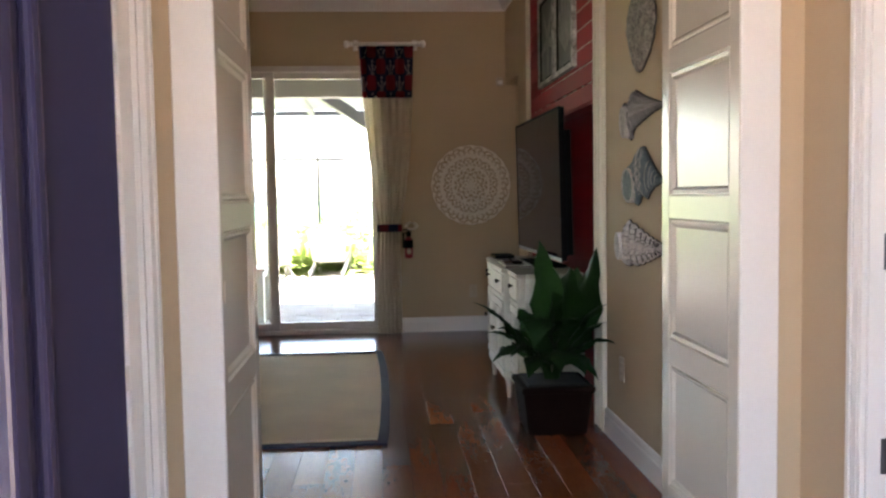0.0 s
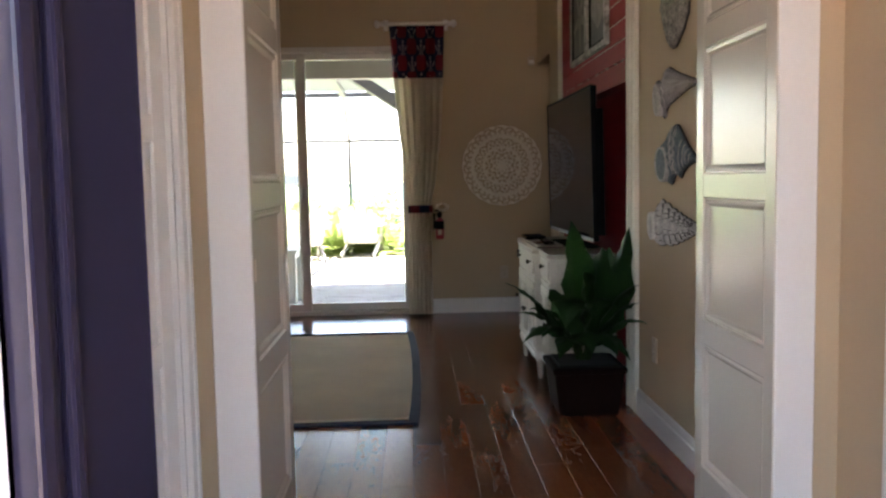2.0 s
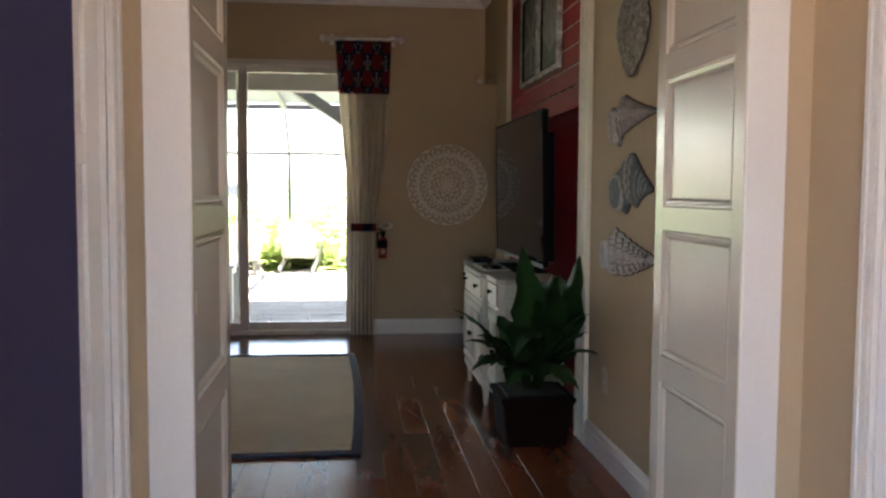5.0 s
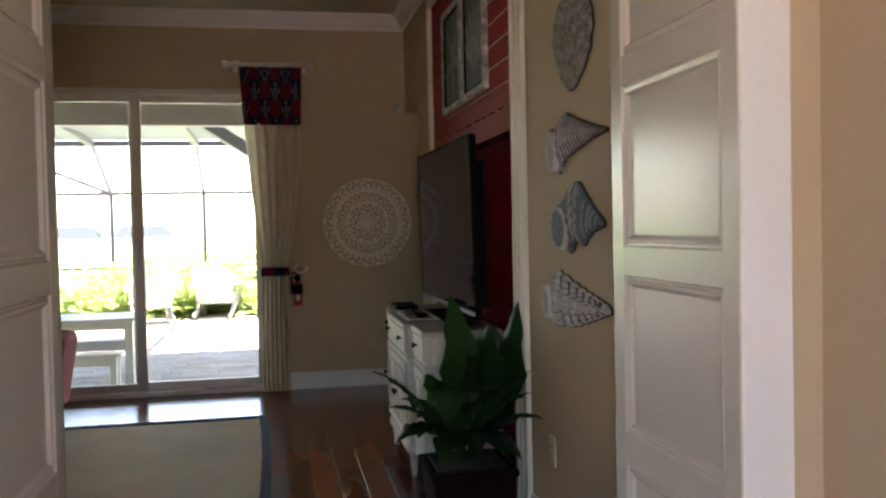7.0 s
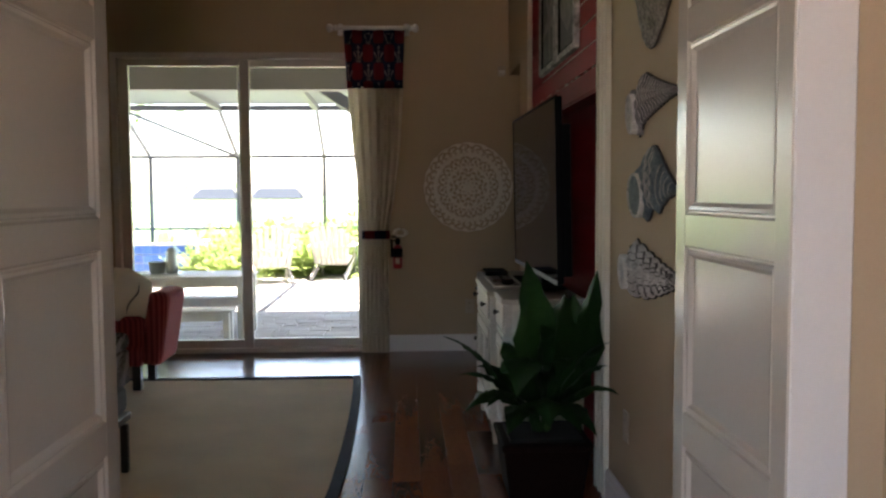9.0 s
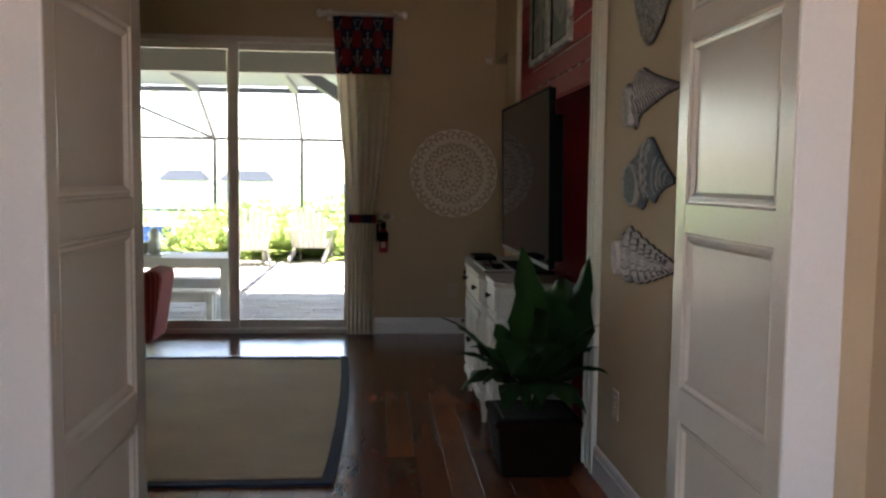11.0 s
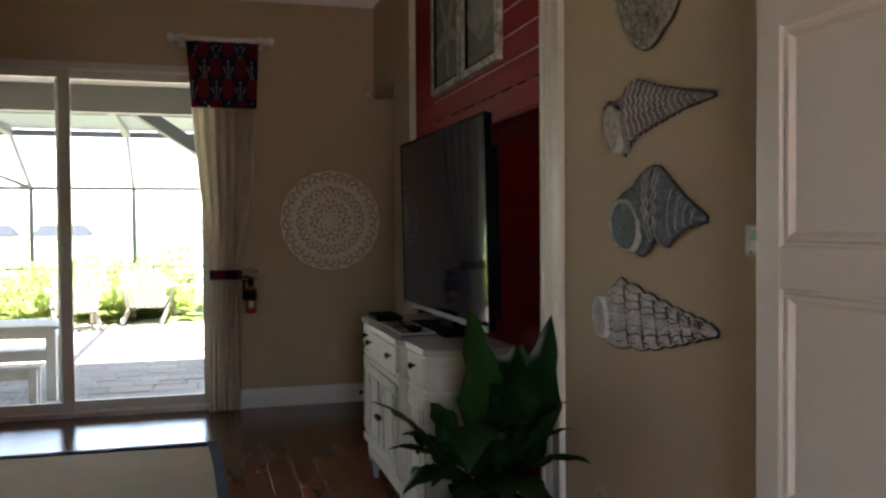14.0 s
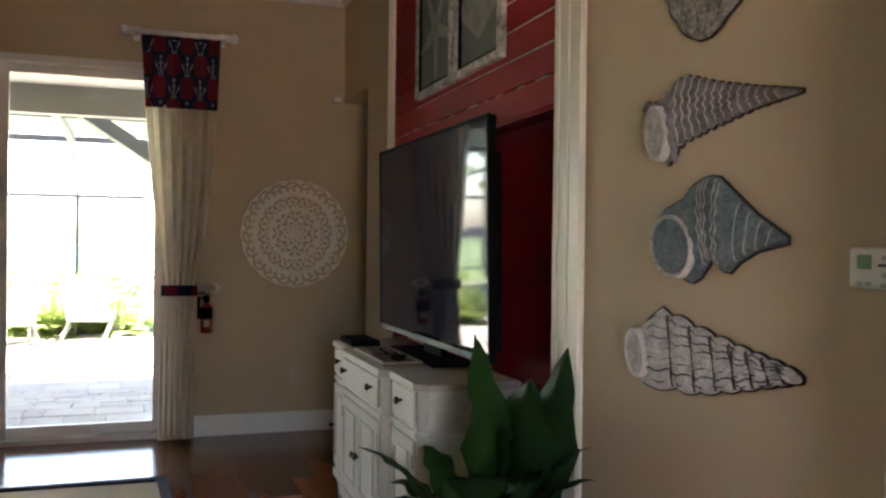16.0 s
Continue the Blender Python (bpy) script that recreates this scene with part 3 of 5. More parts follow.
def openwork(r0, r1, nt_, nr, y0, y1, scallop):
    """A ring of carved tracery: leaf-shaped openings cut through it, the front swelling between them."""
    bm = bmesh.new()
    front, near = {}, {}
    for i in range(nt_):
        a = 2 * math.pi * i / nt_
        for k in range(nr + 1):
            r = r0 + (r1 - r0) * k / nr
            d = 1.0
            for n, rc, L, w, tilt, ph in HOLES:
                if abs(r - rc) > L * 0.6:
                    continue
                step = 2 * math.pi / n
                da = (a / step - ph + 0.5) % 1.0 - 0.5
                u, v = da * step * rc, r - rc
                c, sn = math.cos(radians(tilt)), math.sin(radians(tilt))
                p, q = u * c + v * sn, -u * sn + v * c
                d = min(d, math.hypot(p / (L / 2), q / (w / 2)) - 1)
            rr = r + (scallop * abs(math.cos(10 * a)) if k == nr else 0)
            near[i, k] = d
            front[i, k] = bm.verts.new((MX + rr * math.cos(a), y0 + (0.003 if d < 0.5 else 0.0), MZ + rr * math.sin(a)))
    for i in range(nt_):
        j = (i + 1) % nt_
        for k in range(nr):
            if min(near[i, k], near[j, k], near[j, k + 1], near[i, k + 1]) > 0 or sum(near[q] for q in ((i, k), (j, k), (j, k + 1), (i, k + 1))) > 1.2:
                bm.faces.new((front[i, k], front[j, k], front[j, k + 1], front[i, k + 1]))
    bmesh.ops.delete(bm, geom=[v for v in bm.verts if not v.link_faces], context="VERTS")
    rim = [e for e in bm.edges if e.is_boundary]
    r = bmesh.ops.extrude_edge_only(bm, edges=rim)
    for v in [g for g in r["geom"] if isinstance(g, bmesh.types.BMVert)]:
        v.co.y = y1
    return bm


part("outer_tracery", openwork(0.268, 0.346, 480, 20, YF - 0.030, YF - 0.003, 0.007), M_WHITE, med)
part("inner_tracery", openwork(0.160, 0.244, 360, 20, YF - 0.030, YF - 0.003, 0.0), M_WHITE, med)
part("rosette", openwork(0.023, 0.150, 240, 30, YF - 0.030, YF - 0.003, 0.0), M_WHITE, med)
for r0, r1, wv, wn_ in ((0.2445, 0.2675, 0, 1), (0.1505, 0.1595, 0.0, 1), (0.001, 0.022, 0.003, 8)):
    b = bmesh.new()
    ring(b, MX, MZ, r0, r1, YF - 0.034, YF - 0.0035, wave=wv, waves=wn_)
    part("ring", b, M_WHITE, med)

# ---- small wall fittings ----
def wall_plate(name, m, label, kind):
    th = tagged(new(name), label, kind)
    th.matrix_basis = m
    part("plate", boxes((-0.036, 0.036, -0.006, 0, -0.058, 0.058), bevel=0.003, seg=2), M_PLATE, th)
    for dz in (-0.02, 0.02):
        part("socket", boxes((-0.016, 0.016, -0.008, -0.0062, dz - 0.014, dz + 0.014), bevel=0.002), M_PLATE, th)
        for dx in (-0.006, 0.006):
            part("slot", boxes((dx - 0.001, dx + 0.001, -0.0084, -0.0081, dz - 0.004, dz + 0.006)), M_BLACK, th)
    return th


wall_plate("outlet", pose(1.185, YF, 0.357), "ivory power outlet on the tan wall", "outlet")
wall_plate("outlet", pose(XR, 4.778, 0.380, 0, 0, -90), "ivory power outlet on the tan wall", "outlet")
sens = thing("motion_detector", "small white plastic detector in the corner", "detector")
part("body", boxes((1.414, 1.470, YF - 0.05, YF - 0.001, 2.176, 2.250), bevel=0.008, seg=2), M_PLATE, sens)
part("lens", boxes((1.42, 1.464, YF - 0.0535, YF - 0.0505, 2.186, 2.218), bevel=0.001), M_TRIM, sens)
th = thing("thermostat", "white plastic thermostat with a green display", "thermostat")
ty, tz = 3.931, 1.2115
part("body", boxes((XR - 0.026, XR - 0.001, ty - 0.078, ty + 0.078, tz - 0.037, tz + 0.037), bevel=0.008, seg=3), M_TRIM, th)
part("display", boxes((XR - 0.0285, XR - 0.0265, ty + 0.024, ty + 0.054, tz - 0.002, tz + 0.024)), mat("lcd_green", (0.20, 0.34, 0.20), 0.2, bump=0), th, "green display")
part("slit", boxes((XR - 0.0285, XR - 0.0265, ty - 0.02, ty + 0.008, tz + 0.003, tz + 0.008)), M_BRONZE, th)
for yy, zz in ((-0.006, 0.018), (-0.006, -0.012), (0.05, -0.028), (0.03, -0.028), (-0.004, -0.03), (-0.05, 0.01)):
    part("button", boxes((XR - 0.0295, XR - 0.0265, ty + yy - 0.006, ty + yy + 0.006, tz + zz - 0.004, tz + zz + 0.004), bevel=0.001), mat("button_grey", (0.45, 0.43, 0.40), 0.5), th)
vent = thing("ceiling_vent", "white metal ceiling vent", "vent")
part("frame", boxes((-0.35, 0.45, 6.9, 7.2, ZC - 0.012, ZC - 0.001), bevel=0.003), M_TRIM, vent)
for k in range(8):
    part("slat", boxes((-0.32, 0.42, 6.925 + k * 0.033, 6.945 + k * 0.033, ZC - 0.018, ZC - 0.0125)), M_TRIM, vent)


# ---- shell plaques ----
M_SHW = mat("shell_whitewash", (0.30, 0.275, 0.265), 0.7, scale=26, fine=120, bump=0.6, color2=(0.72, 0.68, 0.62))
M_SHG = mat("shell_grey", (0.085, 0.080, 0.085), 0.7, scale=22, fine=120, bump=0.6, color2=(0.34, 0.31, 0.30))
M_SHB = mat("shell_blue", (0.045, 0.070, 0.080), 0.7, scale=24, fine=110, bump=0.7, color2=(0.20, 0.25, 0.255))
M_SHX = mat("shell_oyster", (0.025, 0.022, 0.02), 0.75, scale=34, fine=90, bump=1.0, color2=(0.42, 0.38, 0.33), stretch=(1, 1, 2.5))
M_SHC = mat("shell_crest", (0.50, 0.46, 0.42), 0.7, scale=30, fine=120, bump=0.4, color2=(0.74, 0.69, 0.62))
M_SHD = mat("shell_line", (0.075, 0.065, 0.07), 0.8, var=0.3)
M_SHP = mat("shell_pale_blue", (0.24, 0.235, 0.21), 0.7, scale=40, fine=120, bump=0.4, color2=(0.60, 0.56, 0.50))
M_EDGE = mat("plaque_edge", (0.022, 0.015, 0.012), 0.7)


def relief(keys_s, top, bot, length, depth, bump_fn, n=70, m=14, grow=0.0, base=0.0):
    """A flat-backed carving: s runs from the mouth to the tip, edges lie at top(s) and bot(s)."""
    bm = bmesh.new()
    rows = []
    for i in range(n + 1):
        s = i / n
        a, b = np.interp(s, keys_s, top) + grow, np.interp(s, keys_s, bot) - grow
        row = []
        for j in range(m + 1):
            v = -1 + 2 * j / m
            dz, h = bump_fn(s, v)
            row.append(bm.verts.new((s * (length + 2 * grow) - grow, (a + b) / 2 + (a - b) / 2 * v + dz, base + depth * math.sqrt(max(0, 1 - v * v)) * (0.55 + h) + 0.002)))
        rows.append(row)
    for i in range(n):
        for j in range(m):
            bm.faces.new((rows[i][j], rows[i + 1][j], rows[i + 1][j + 1], rows[i][j + 1]))
    edge = [e for e in bm.edges if e.is_boundary]
    r = bmesh.ops.extrude_edge_only(bm, edges=edge)
    for v in [g for g in r["geom"] if isinstance(g, bmesh.types.BMVert)]:
        v.co.z = 0
    return bm


def on_wall(y, z):
    """Local x runs to -y along the right wall, local y up, local z into the room."""
    return Matrix(((0, 0, -1, XR - 0.001), (-1, 0, 0, y), (0, 1, 0, z), (0, 0, 0, 1)))


def plaque(name, label, y, z, keys, top, bot, length, depth, fn, material, ribs, rib_mat, lines=(), group="shell plaques", n=70, m=14):
    ob = tagged(new(name), label, "wall decoration", group)
    ob.matrix_basis = on_wall(y, z)
    part("backing", relief(keys, top, bot, length, 0.0, fn, grow=0.0035, base=0.005), M_EDGE, ob, "black painted edge")
    b = relief(keys, top, bot, length, depth, fn, base=0.006, n=n, m=m)
    part("carving", b, material, ob, smooth=True)
    for s0, w, lean in ribs:
        rb = bmesh.new()
        prev = None
        for j in range(15):
            v = -0.96 + 1.92 * j / 14
            s = min(0.995, max(0.005, s0 + lean * v * 0.05 + 0.02 * (1 - v * v)))
            a, bb = np.interp(s, keys, top), np.interp(s, keys, bot)
            dz, h = fn(s, v)
            zc = 0.0075 + depth * math.sqrt(1 - v * v) * (0.55 + h)
            p = [rb.verts.new((s * length + d, (a + bb) / 2 + (a - bb) / 2 * v + dz, zc + e)) for d, e in ((-w, -0.002), (0, 0.0035), (w, -0.002))]
            if prev:
                for k in range(2):
                    rb.faces.new((prev[k], p[k], p[k + 1], prev[k + 1]))
            prev = p
        part("rib", rb, rib_mat, ob, smooth=True)
    for v0 in lines:
        lb = bmesh.new()
        prev = None
        for j in range(61):
            s = 0.14 + 0.83 * j / 60
            a, bb = np.interp(s, keys, top), np.interp(s, keys, bot)
            dz, h = fn(s, v0)
            zc = 0.0072 + depth * math.sqrt(1 - v0 * v0) * (0.55 + h)
            c = (a + bb) / 2 + (a - bb) / 2 * v0 + dz + 0.004 * math.sin(s * 50)
            p = [lb.verts.new((s * length, c + d, zc + e)) for d, e in ((-0.0022, -0.001), (0, 0.002), (0.0022, -0.001))]
            if prev:
                for k in range(2):
                    lb.faces.new((prev[k], p[k], p[k + 1], prev[k + 1]))
            prev = p
        part("line", lb, M_SHD, ob)
    return ob


def mouth(ob, cx, cy, rx, ry, rot, depth, inner, rim, lip=0.86):
    bm = bmesh.new()
    n = 28
    prev = None
    for f, h in ((1.0, 0.0), (1.0, depth), (lip, depth + 0.003), (lip - 0.08, depth - 0.004)):
        ringv = [bm.verts.new((cx + f * (rx * math.cos(t) * math.cos(rot) - ry * math.sin(t) * math.sin(rot)), cy + f * (rx * math.cos(t) * math.sin(rot) + ry * math.sin(t) * math.cos(rot)), 0.009 + h)) for t in (2 * math.pi * i / n for i in range(n))]
        if prev:
            for i in range(n):
                bm.faces.new((prev[i], prev[(i + 1) % n], ringv[(i + 1) % n], ringv[i]))
        prev = ringv
    part("mouth_lip", bm, rim, ob, "pale carved lip", smooth=True)
    b2 = bmesh.new()
    bmesh.ops.create_circle(b2, cap_ends=True, segments=28, radius=1, matrix=Matrix.Translation((cx, cy, 0.009 + depth - 0.003)) @ Matrix.Rotation(rot, 4, "Z") @ Matrix.Diagonal((rx * (lip - 0.07), ry * (lip - 0.07), 1, 1)))
    part("opening", b2, inner, ob, "shaded shell opening")


# spiral turret shell
WHORLS = [0.0, 0.29, 0.44, 0.57, 0.68, 0.775, 0.86, 0.935, 1.0]


def whorl(s, v):
    """Where s lies within its whorl, 0 to 1; the seams lean slightly."""
    t = min(0.9999, max(0.0, s + 0.022 * v))
    k = max(i for i in range(8) if WHORLS[i] <= t)
    return (t - WHORLS[k]) / (WHORLS[k + 1] - WHORLS[k])


def f_turret(s, v):
    b = math.sin(math.pi * whorl(s, v)) ** 0.6
    arcs = 0.10 * math.cos(9 * math.pi * (v + 0.10 * whorl(s, v)))
    return 0.020 * (1 - 0.8 * s) * (b - 0.5) * v * abs(v), 0.50 * b - 0.25 + arcs * b


KS = [0, 0.06, 0.2, 0.45, 0.7, 0.9, 0.985, 1.0]
ob = plaque("shell_plaque", "whitewashed carved turret shell plaque with raised whorls", 4.752, 0.965, KS, [0.022, 0.068, 0.122, 0.088, 0.06, 0.042, 0.03, 0.024], [-0.045, -0.07, -0.072, -0.062, -0.03, 0.0, 0.012, 0.018], 0.612, 0.034, f_turret, M_SHW,
            [(w - 0.022, 0.0042, -0.44) for w in WHORLS[1:-1]], M_SHD, (-0.78, -0.50, -0.22, 0.06, 0.34, 0.60, 0.84), n=140, m=30)
mouth(ob, 0.050, 0.006, 0.044, 0.064, 0.30, 0.036, M_SHW, M_SHC, 0.92)


# blue conch
def f_conch(s, v):
    body = 0.3 * math.sin(math.pi * min(1, s * 1.15))
    if s < 0.62:
        return 0.0, body + 0.10 * math.sin(16 * v + 9 * s) * (s > 0.3)
    return 0.0, body - 0.12 + 0.16 * abs(math.sin(21 * (s - 0.62) + 0.5 * v))


ob = plaque("shell_plaque", "blue grey carved conch shell plaque with a wide open mouth", 4.640, 1.289, [0, 0.03, 0.125, 0.22, 0.27, 0.30, 0.365, 0.435, 0.46, 0.51, 0.56, 0.6, 0.67, 0.79, 1.0],
            [0.03, 0.048, 0.060, 0.075, 0.098, 0.104, 0.115, 0.120, 0.120, 0.116, 0.101, 0.088, 0.066, 0.028, -0.022], [-0.01, -0.05, -0.10, -0.120, -0.126, -0.128, -0.116, -0.084, -0.072, -0.088, -0.098, -0.100, -0.076, -0.052, -0.034], 0.452, 0.034, f_conch, M_SHB,
            [(0.40 + 0.028 * k, 0.0034 - 0.0002 * k, -0.5 + 0.1 * k) for k in (0, 1, 2, 4, 5)] + [(0.68, 0.0025, 0.3), (0.75, 0.0022, 0.3), (0.83, 0.002, 0.3), (0.9, 0.002, 0.3)], M_SHP, (), n=110, m=26)
mouth(ob, 0.084, -0.042, 0.090, 0.074, -0.42, 0.032, M_SHB, M_SHP, 0.94)


# spiny cerith
def f_spiny(s, v):
    ph = (s * 19.0 + 0.12 * v) % 1.0
    beads = 0.12 * math.cos(13 * v)
    return 0.011 * (1 - s) * math.copysign(1, v) * (abs(v) > 0.9) * (ph < 0.5), 0.38 * math.sin(math.pi * ph) ** 0.7 * (s > 0.22) + beads


ob = plaque("shell_plaque", "grey and white carved spiny cerith shell plaque", 4.712, 1.552, [0, 0.03, 0.05, 0.10, 0.17, 0.22, 0.25, 0.31, 0.36, 0.5, 0.75, 0.97, 1.0],
            [0.056, 0.060, 0.052, 0.055, 0.070, 0.088, 0.096, 0.100, 0.094, 0.070, 0.038, 0.014, 0.010], [0.044, 0.030, 0.0, -0.060, -0.092, -0.094, -0.060, -0.044, -0.040, -0.026, -0.005, 0.004, 0.006], 0.56, 0.028, f_spiny, M_SHG,
            [(0.27 + 0.0526 * k - 0.004, 0.0068 - 0.0003 * k, -0.1) for k in range(13)], M_SHC, (), n=130, m=24)
mouth(ob, 0.080, -0.022, 0.046, 0.072, 0.22, 0.030, M_SHP, M_SHW, 0.93)


# oyster
def f_oyster(s, v):
    return 0.004 * math.sin(40 * s) * (abs(v) > 0.9), 0.25 * math.sin(math.pi * s) + 0.10 * math.sin(34 * s + 5 * v * v) + 0.05 * math.sin(17 * v + 11 * s)


ob = tagged(new("shell_plaque"), "dark grey carved oyster shell plaque", "wall decoration", "shell plaques")
ob.matrix_basis = on_wall(4.455, 2.085) @ Matrix.Rotation(radians(-90), 4, "Z")
KO, TO, BO = [0, 0.05, 0.2, 0.45, 0.7, 0.85, 0.95, 1.0], [0.03, 0.10, 0.165, 0.195, 0.16, 0.10, 0.04, -0.005], [-0.05, -0.12, -0.19, -0.215, -0.165, -0.12, -0.08, -0.04]
part("backing", relief(KO, TO, BO, 0.35, 0.0, f_oyster, grow=0.0035, base=0.005), M_EDGE, ob, "black painted edge")
part("carving", relief(KO, TO, BO, 0.35, 0.024, f_oyster, base=0.006, n=90, m=24), M_SHX, ob, smooth=True)

# ---- dresser ----
dresser = thing("dresser", "distressed cream breakfront dresser with dark knobs", "dresser")
DY0, DY1, CA, CB = 5.50, 6.89, 5.86, 6.54


def knob(parent, x, y, z):
    part("knob", lathe([(0.006, 0), (0.005, 0.008), (0.007, 0.012), (0.013, 0.017), (0.014, 0.023), (0.008, 0.028)], 14, Matrix.Translation((x, y, z)) @ Matrix.Rotation(radians(-90), 4, "Y")), M_BRONZE, parent, "dark bronze knob", smooth=True)


def slab_outline(grow, z0, z1, bevel):
    c = 0.03
    pts = [(1.49, DY0 - grow), (1.13 + c, DY0 - grow), (1.13 - grow, DY0 - grow + c + grow), (1.13 - grow, CA - 0.03), (1.095 - grow, CA), (1.095 - grow, CB), (1.13 - grow, CB + 0.03), (1.13 - grow, DY1 + grow - c - grow), (1.13 + c, DY1 + grow), (1.49, DY1 + grow)]
    return extrude_poly(pts[::-1], z1 - z0, Matrix.Translation((0, 0, z0)), bevel)


part("body", slab_outline(0.0, 0.135, 0.749, 0), M_CREAM, dresser)
part("top", slab_outline(0.018, 0.7495, 0.775, 0.007), M_CREAMTOP, dresser, "worn cream top board")
part("waist_moulding", slab_outline(0.009, 0.590, 0.608, 0.005), M_CREAM, dresser)
part("base_moulding", slab_outline(0.011, 0.125, 0.165, 0.008), M_CREAM, dresser)
for y0, y1, x in ((DY0 + 0.045, CA - 0.045, 1.13), (CA + 0.03, CB - 0.03, 1.095), (CB + 0.045, DY1 - 0.045, 1.13)):
    d = part("drawer", boxes((x - 0.013, x - 0.0005, y0, y1, 0.626, 0.740), bevel=0.005, seg=2), M_CREAM, dresser)
    wide = y1 - y0 > 0.5
    for yy in ((y0 + 0.085, y1 - 0.085) if wide else ((y0 + y1) / 2,)):
        knob(d, x - 0.013, yy, 0.693)
    cols = ((y0, (y0 + y1) / 2 - 0.002), ((y0 + y1) / 2 + 0.002, y1)) if wide else ((y0, y1),)
    for k, (a, b) in enumerate(cols):
        dr = part("door", boxes((x - 0.012, x - 0.0005, a, b, 0.185, 0.576), bevel=0.003), M_CREAM, dresser)
        for q in ((x - 0.020, x - 0.0125, a + 0.045, a + 0.06, 0.23, 0.533), (x - 0.020, x - 0.0125, b - 0.06, b - 0.045, 0.23, 0.533), (x - 0.020, x - 0.0125, a + 0.06, b - 0.06, 0.23, 0.245), (x - 0.020, x - 0.0125, a + 0.06, b - 0.06, 0.518, 0.533)):
            part("bead", boxes(q, bevel=0.003, seg=2), M_CREAM, dr)
        knob(dr, x - 0.012, (b - 0.022 if (k == 0 and wide) or y0 > CB else a + 0.022), 0.375)
        part("hinge", boxes((x - 0.0135, x - 0.0122, (a + 0.002) if k == 0 else (b - 0.008), (a + 0.008) if k == 0 else (b - 0.002), 0.48, 0.53)), M_BRONZE, dr)
for x, y in ((1.16, DY0 + 0.035), (1.12, CA + 0.01), (1.12, CB - 0.01), (1.16, DY1 - 0.035), (1.46, DY0 + 0.035), (1.46, DY1 - 0.035)):
    part("leg", lathe([(0.011, 0), (0.013, 0.01), (0.021, 0.10), (0.026, 0.104), (0.024, 0.125)], 14, Matrix.Translation((x, y, 0))), M_CREAM, dresser, smooth=True)

# ---- television on its stand ----
tv = thing("television", "large flat black television, switched off, on the dresser", "television")
TY0, TY1, TZ0, TZ1, TX = 5.455, 6.845, 0.838, 1.693, 1.352
part("back_shell", boxes((TX + 0.012, TX + 0.034, TY0 + 0.004, TY1 - 0.004, TZ0 + 0.004, TZ1 - 0.004), (TX + 0.0345, TX + 0.09, TY0 + 0.09, TY1 - 0.07, TZ0 + 0.03, TZ1 - 0.12), bevel=0.006, seg=2), M_BLACK, tv)
for q in ((TY0, TY0 + 0.014, TZ0, TZ1), (TY1 - 0.014, TY1, TZ0, TZ1), (TY0 + 0.014, TY1 - 0.014, TZ1 - 0.014, TZ1)):
    part("bezel", boxes((TX, TX + 0.0118, *q), bevel=0.002), M_BLACK, tv)
part("lower_bezel", boxes((TX, TX + 0.0118, TY0 + 0.014, TY1 - 0.014, TZ0, TZ0 + 0.022), bevel=0.002), M_SILVER, tv, "brushed silver strip")
part("screen", boxes((TX + 0.003, TX + 0.0116, TY0 + 0.0143, TY1 - 0.0143, TZ0 + 0.0223, TZ1 - 0.0143)), M_SCREEN, tv, "dark glossy glass")
part("port_strip", boxes((TX + 0.014, TX + 0.019, TY0 + 0.001, TY0 + 0.0038, 1.18, 1.38), bevel=0.001), M_BLACK, tv)
part("neck", boxes((TX + 0.03, TX + 0.06, 6.04, 6.26, 0.79, 0.87), bevel=0.004), M_BLACK, tv)
part("foot", boxes((TX - 0.07, TX + 0.12, 5.83, 6.47, 0.778, 0.790), bevel=0.004), M_BLACK, tv)
tilt = Matrix.Translation((TX + 0.05, 6.15, 0.775)) @ pose(0, 0, 0, 0, -1.1, 0.6)
for ob in tv.children:
    if ob.name.split(".")[0] != "foot":
        ob.data.transform(tilt @ Matrix.Translation((-TX - 0.05, -6.15, -0.775)))

# ---- things on the dresser ----
tray = thing("serving_tray", "dark patterned tray with cream rim on the dresser", "tray")
M_TRAY = mat("dark_pattern", (0.03, 0.012, 0.012), 0.35, scale=22, color2=(0.20, 0.09, 0.06))
part("base", boxes((1.115, 1.275, 5.93, 6.42, 0.7755, 0.782), bevel=0.002), M_TRAY, tray)
for q in ((1.115, 1.127, 5.93, 6.42), (1.263, 1.275, 5.93, 6.42), (1.127, 1.263, 5.93, 5.944), (1.127, 1.263, 6.406, 6.42)):
    part("rim", boxes((*q, 0.7825, 0.791), bevel=0.002), M_CREAM, tray)
sp = thing("ornament", "small dark wooden ornament lying in the tray", "ornament")
part("bowl", lathe([(0.012, 0), (0.03, 0.008), (0.036, 0.022), (0.03, 0.026), (0.01, 0.012)], 20, Matrix.Translation((1.20, 6.02, 0.7825))), M_POT, sp, smooth=True)
part("stem", lathe([(0.004, 0), (0.006, 0.06), (0.009, 0.16)], 10, Matrix.Translation((1.19, 6.10, 0.794)) @ Matrix.Rotation(radians(-88), 4, "X")), M_POT, sp, smooth=True)
mag = thing("book", "dark glossy book lying in the tray", "book")
part("cover", boxes((1.140, 1.25, 6.19, 6.36, 0.7825, 0.798), bevel=0.002), M_TRAY, mag)
cable = thing("cable_box", "flat black media box on the dresser", "media box")
part("case", boxes((1.14, 1.27, 6.56, 6.82, 0.7755, 0.803), bevel=0.004), M_BLACK, cable)
part("front", boxes((1.137, 1.1398, 6.57, 6.81, 0.779, 0.8)), M_SCREEN, cable)


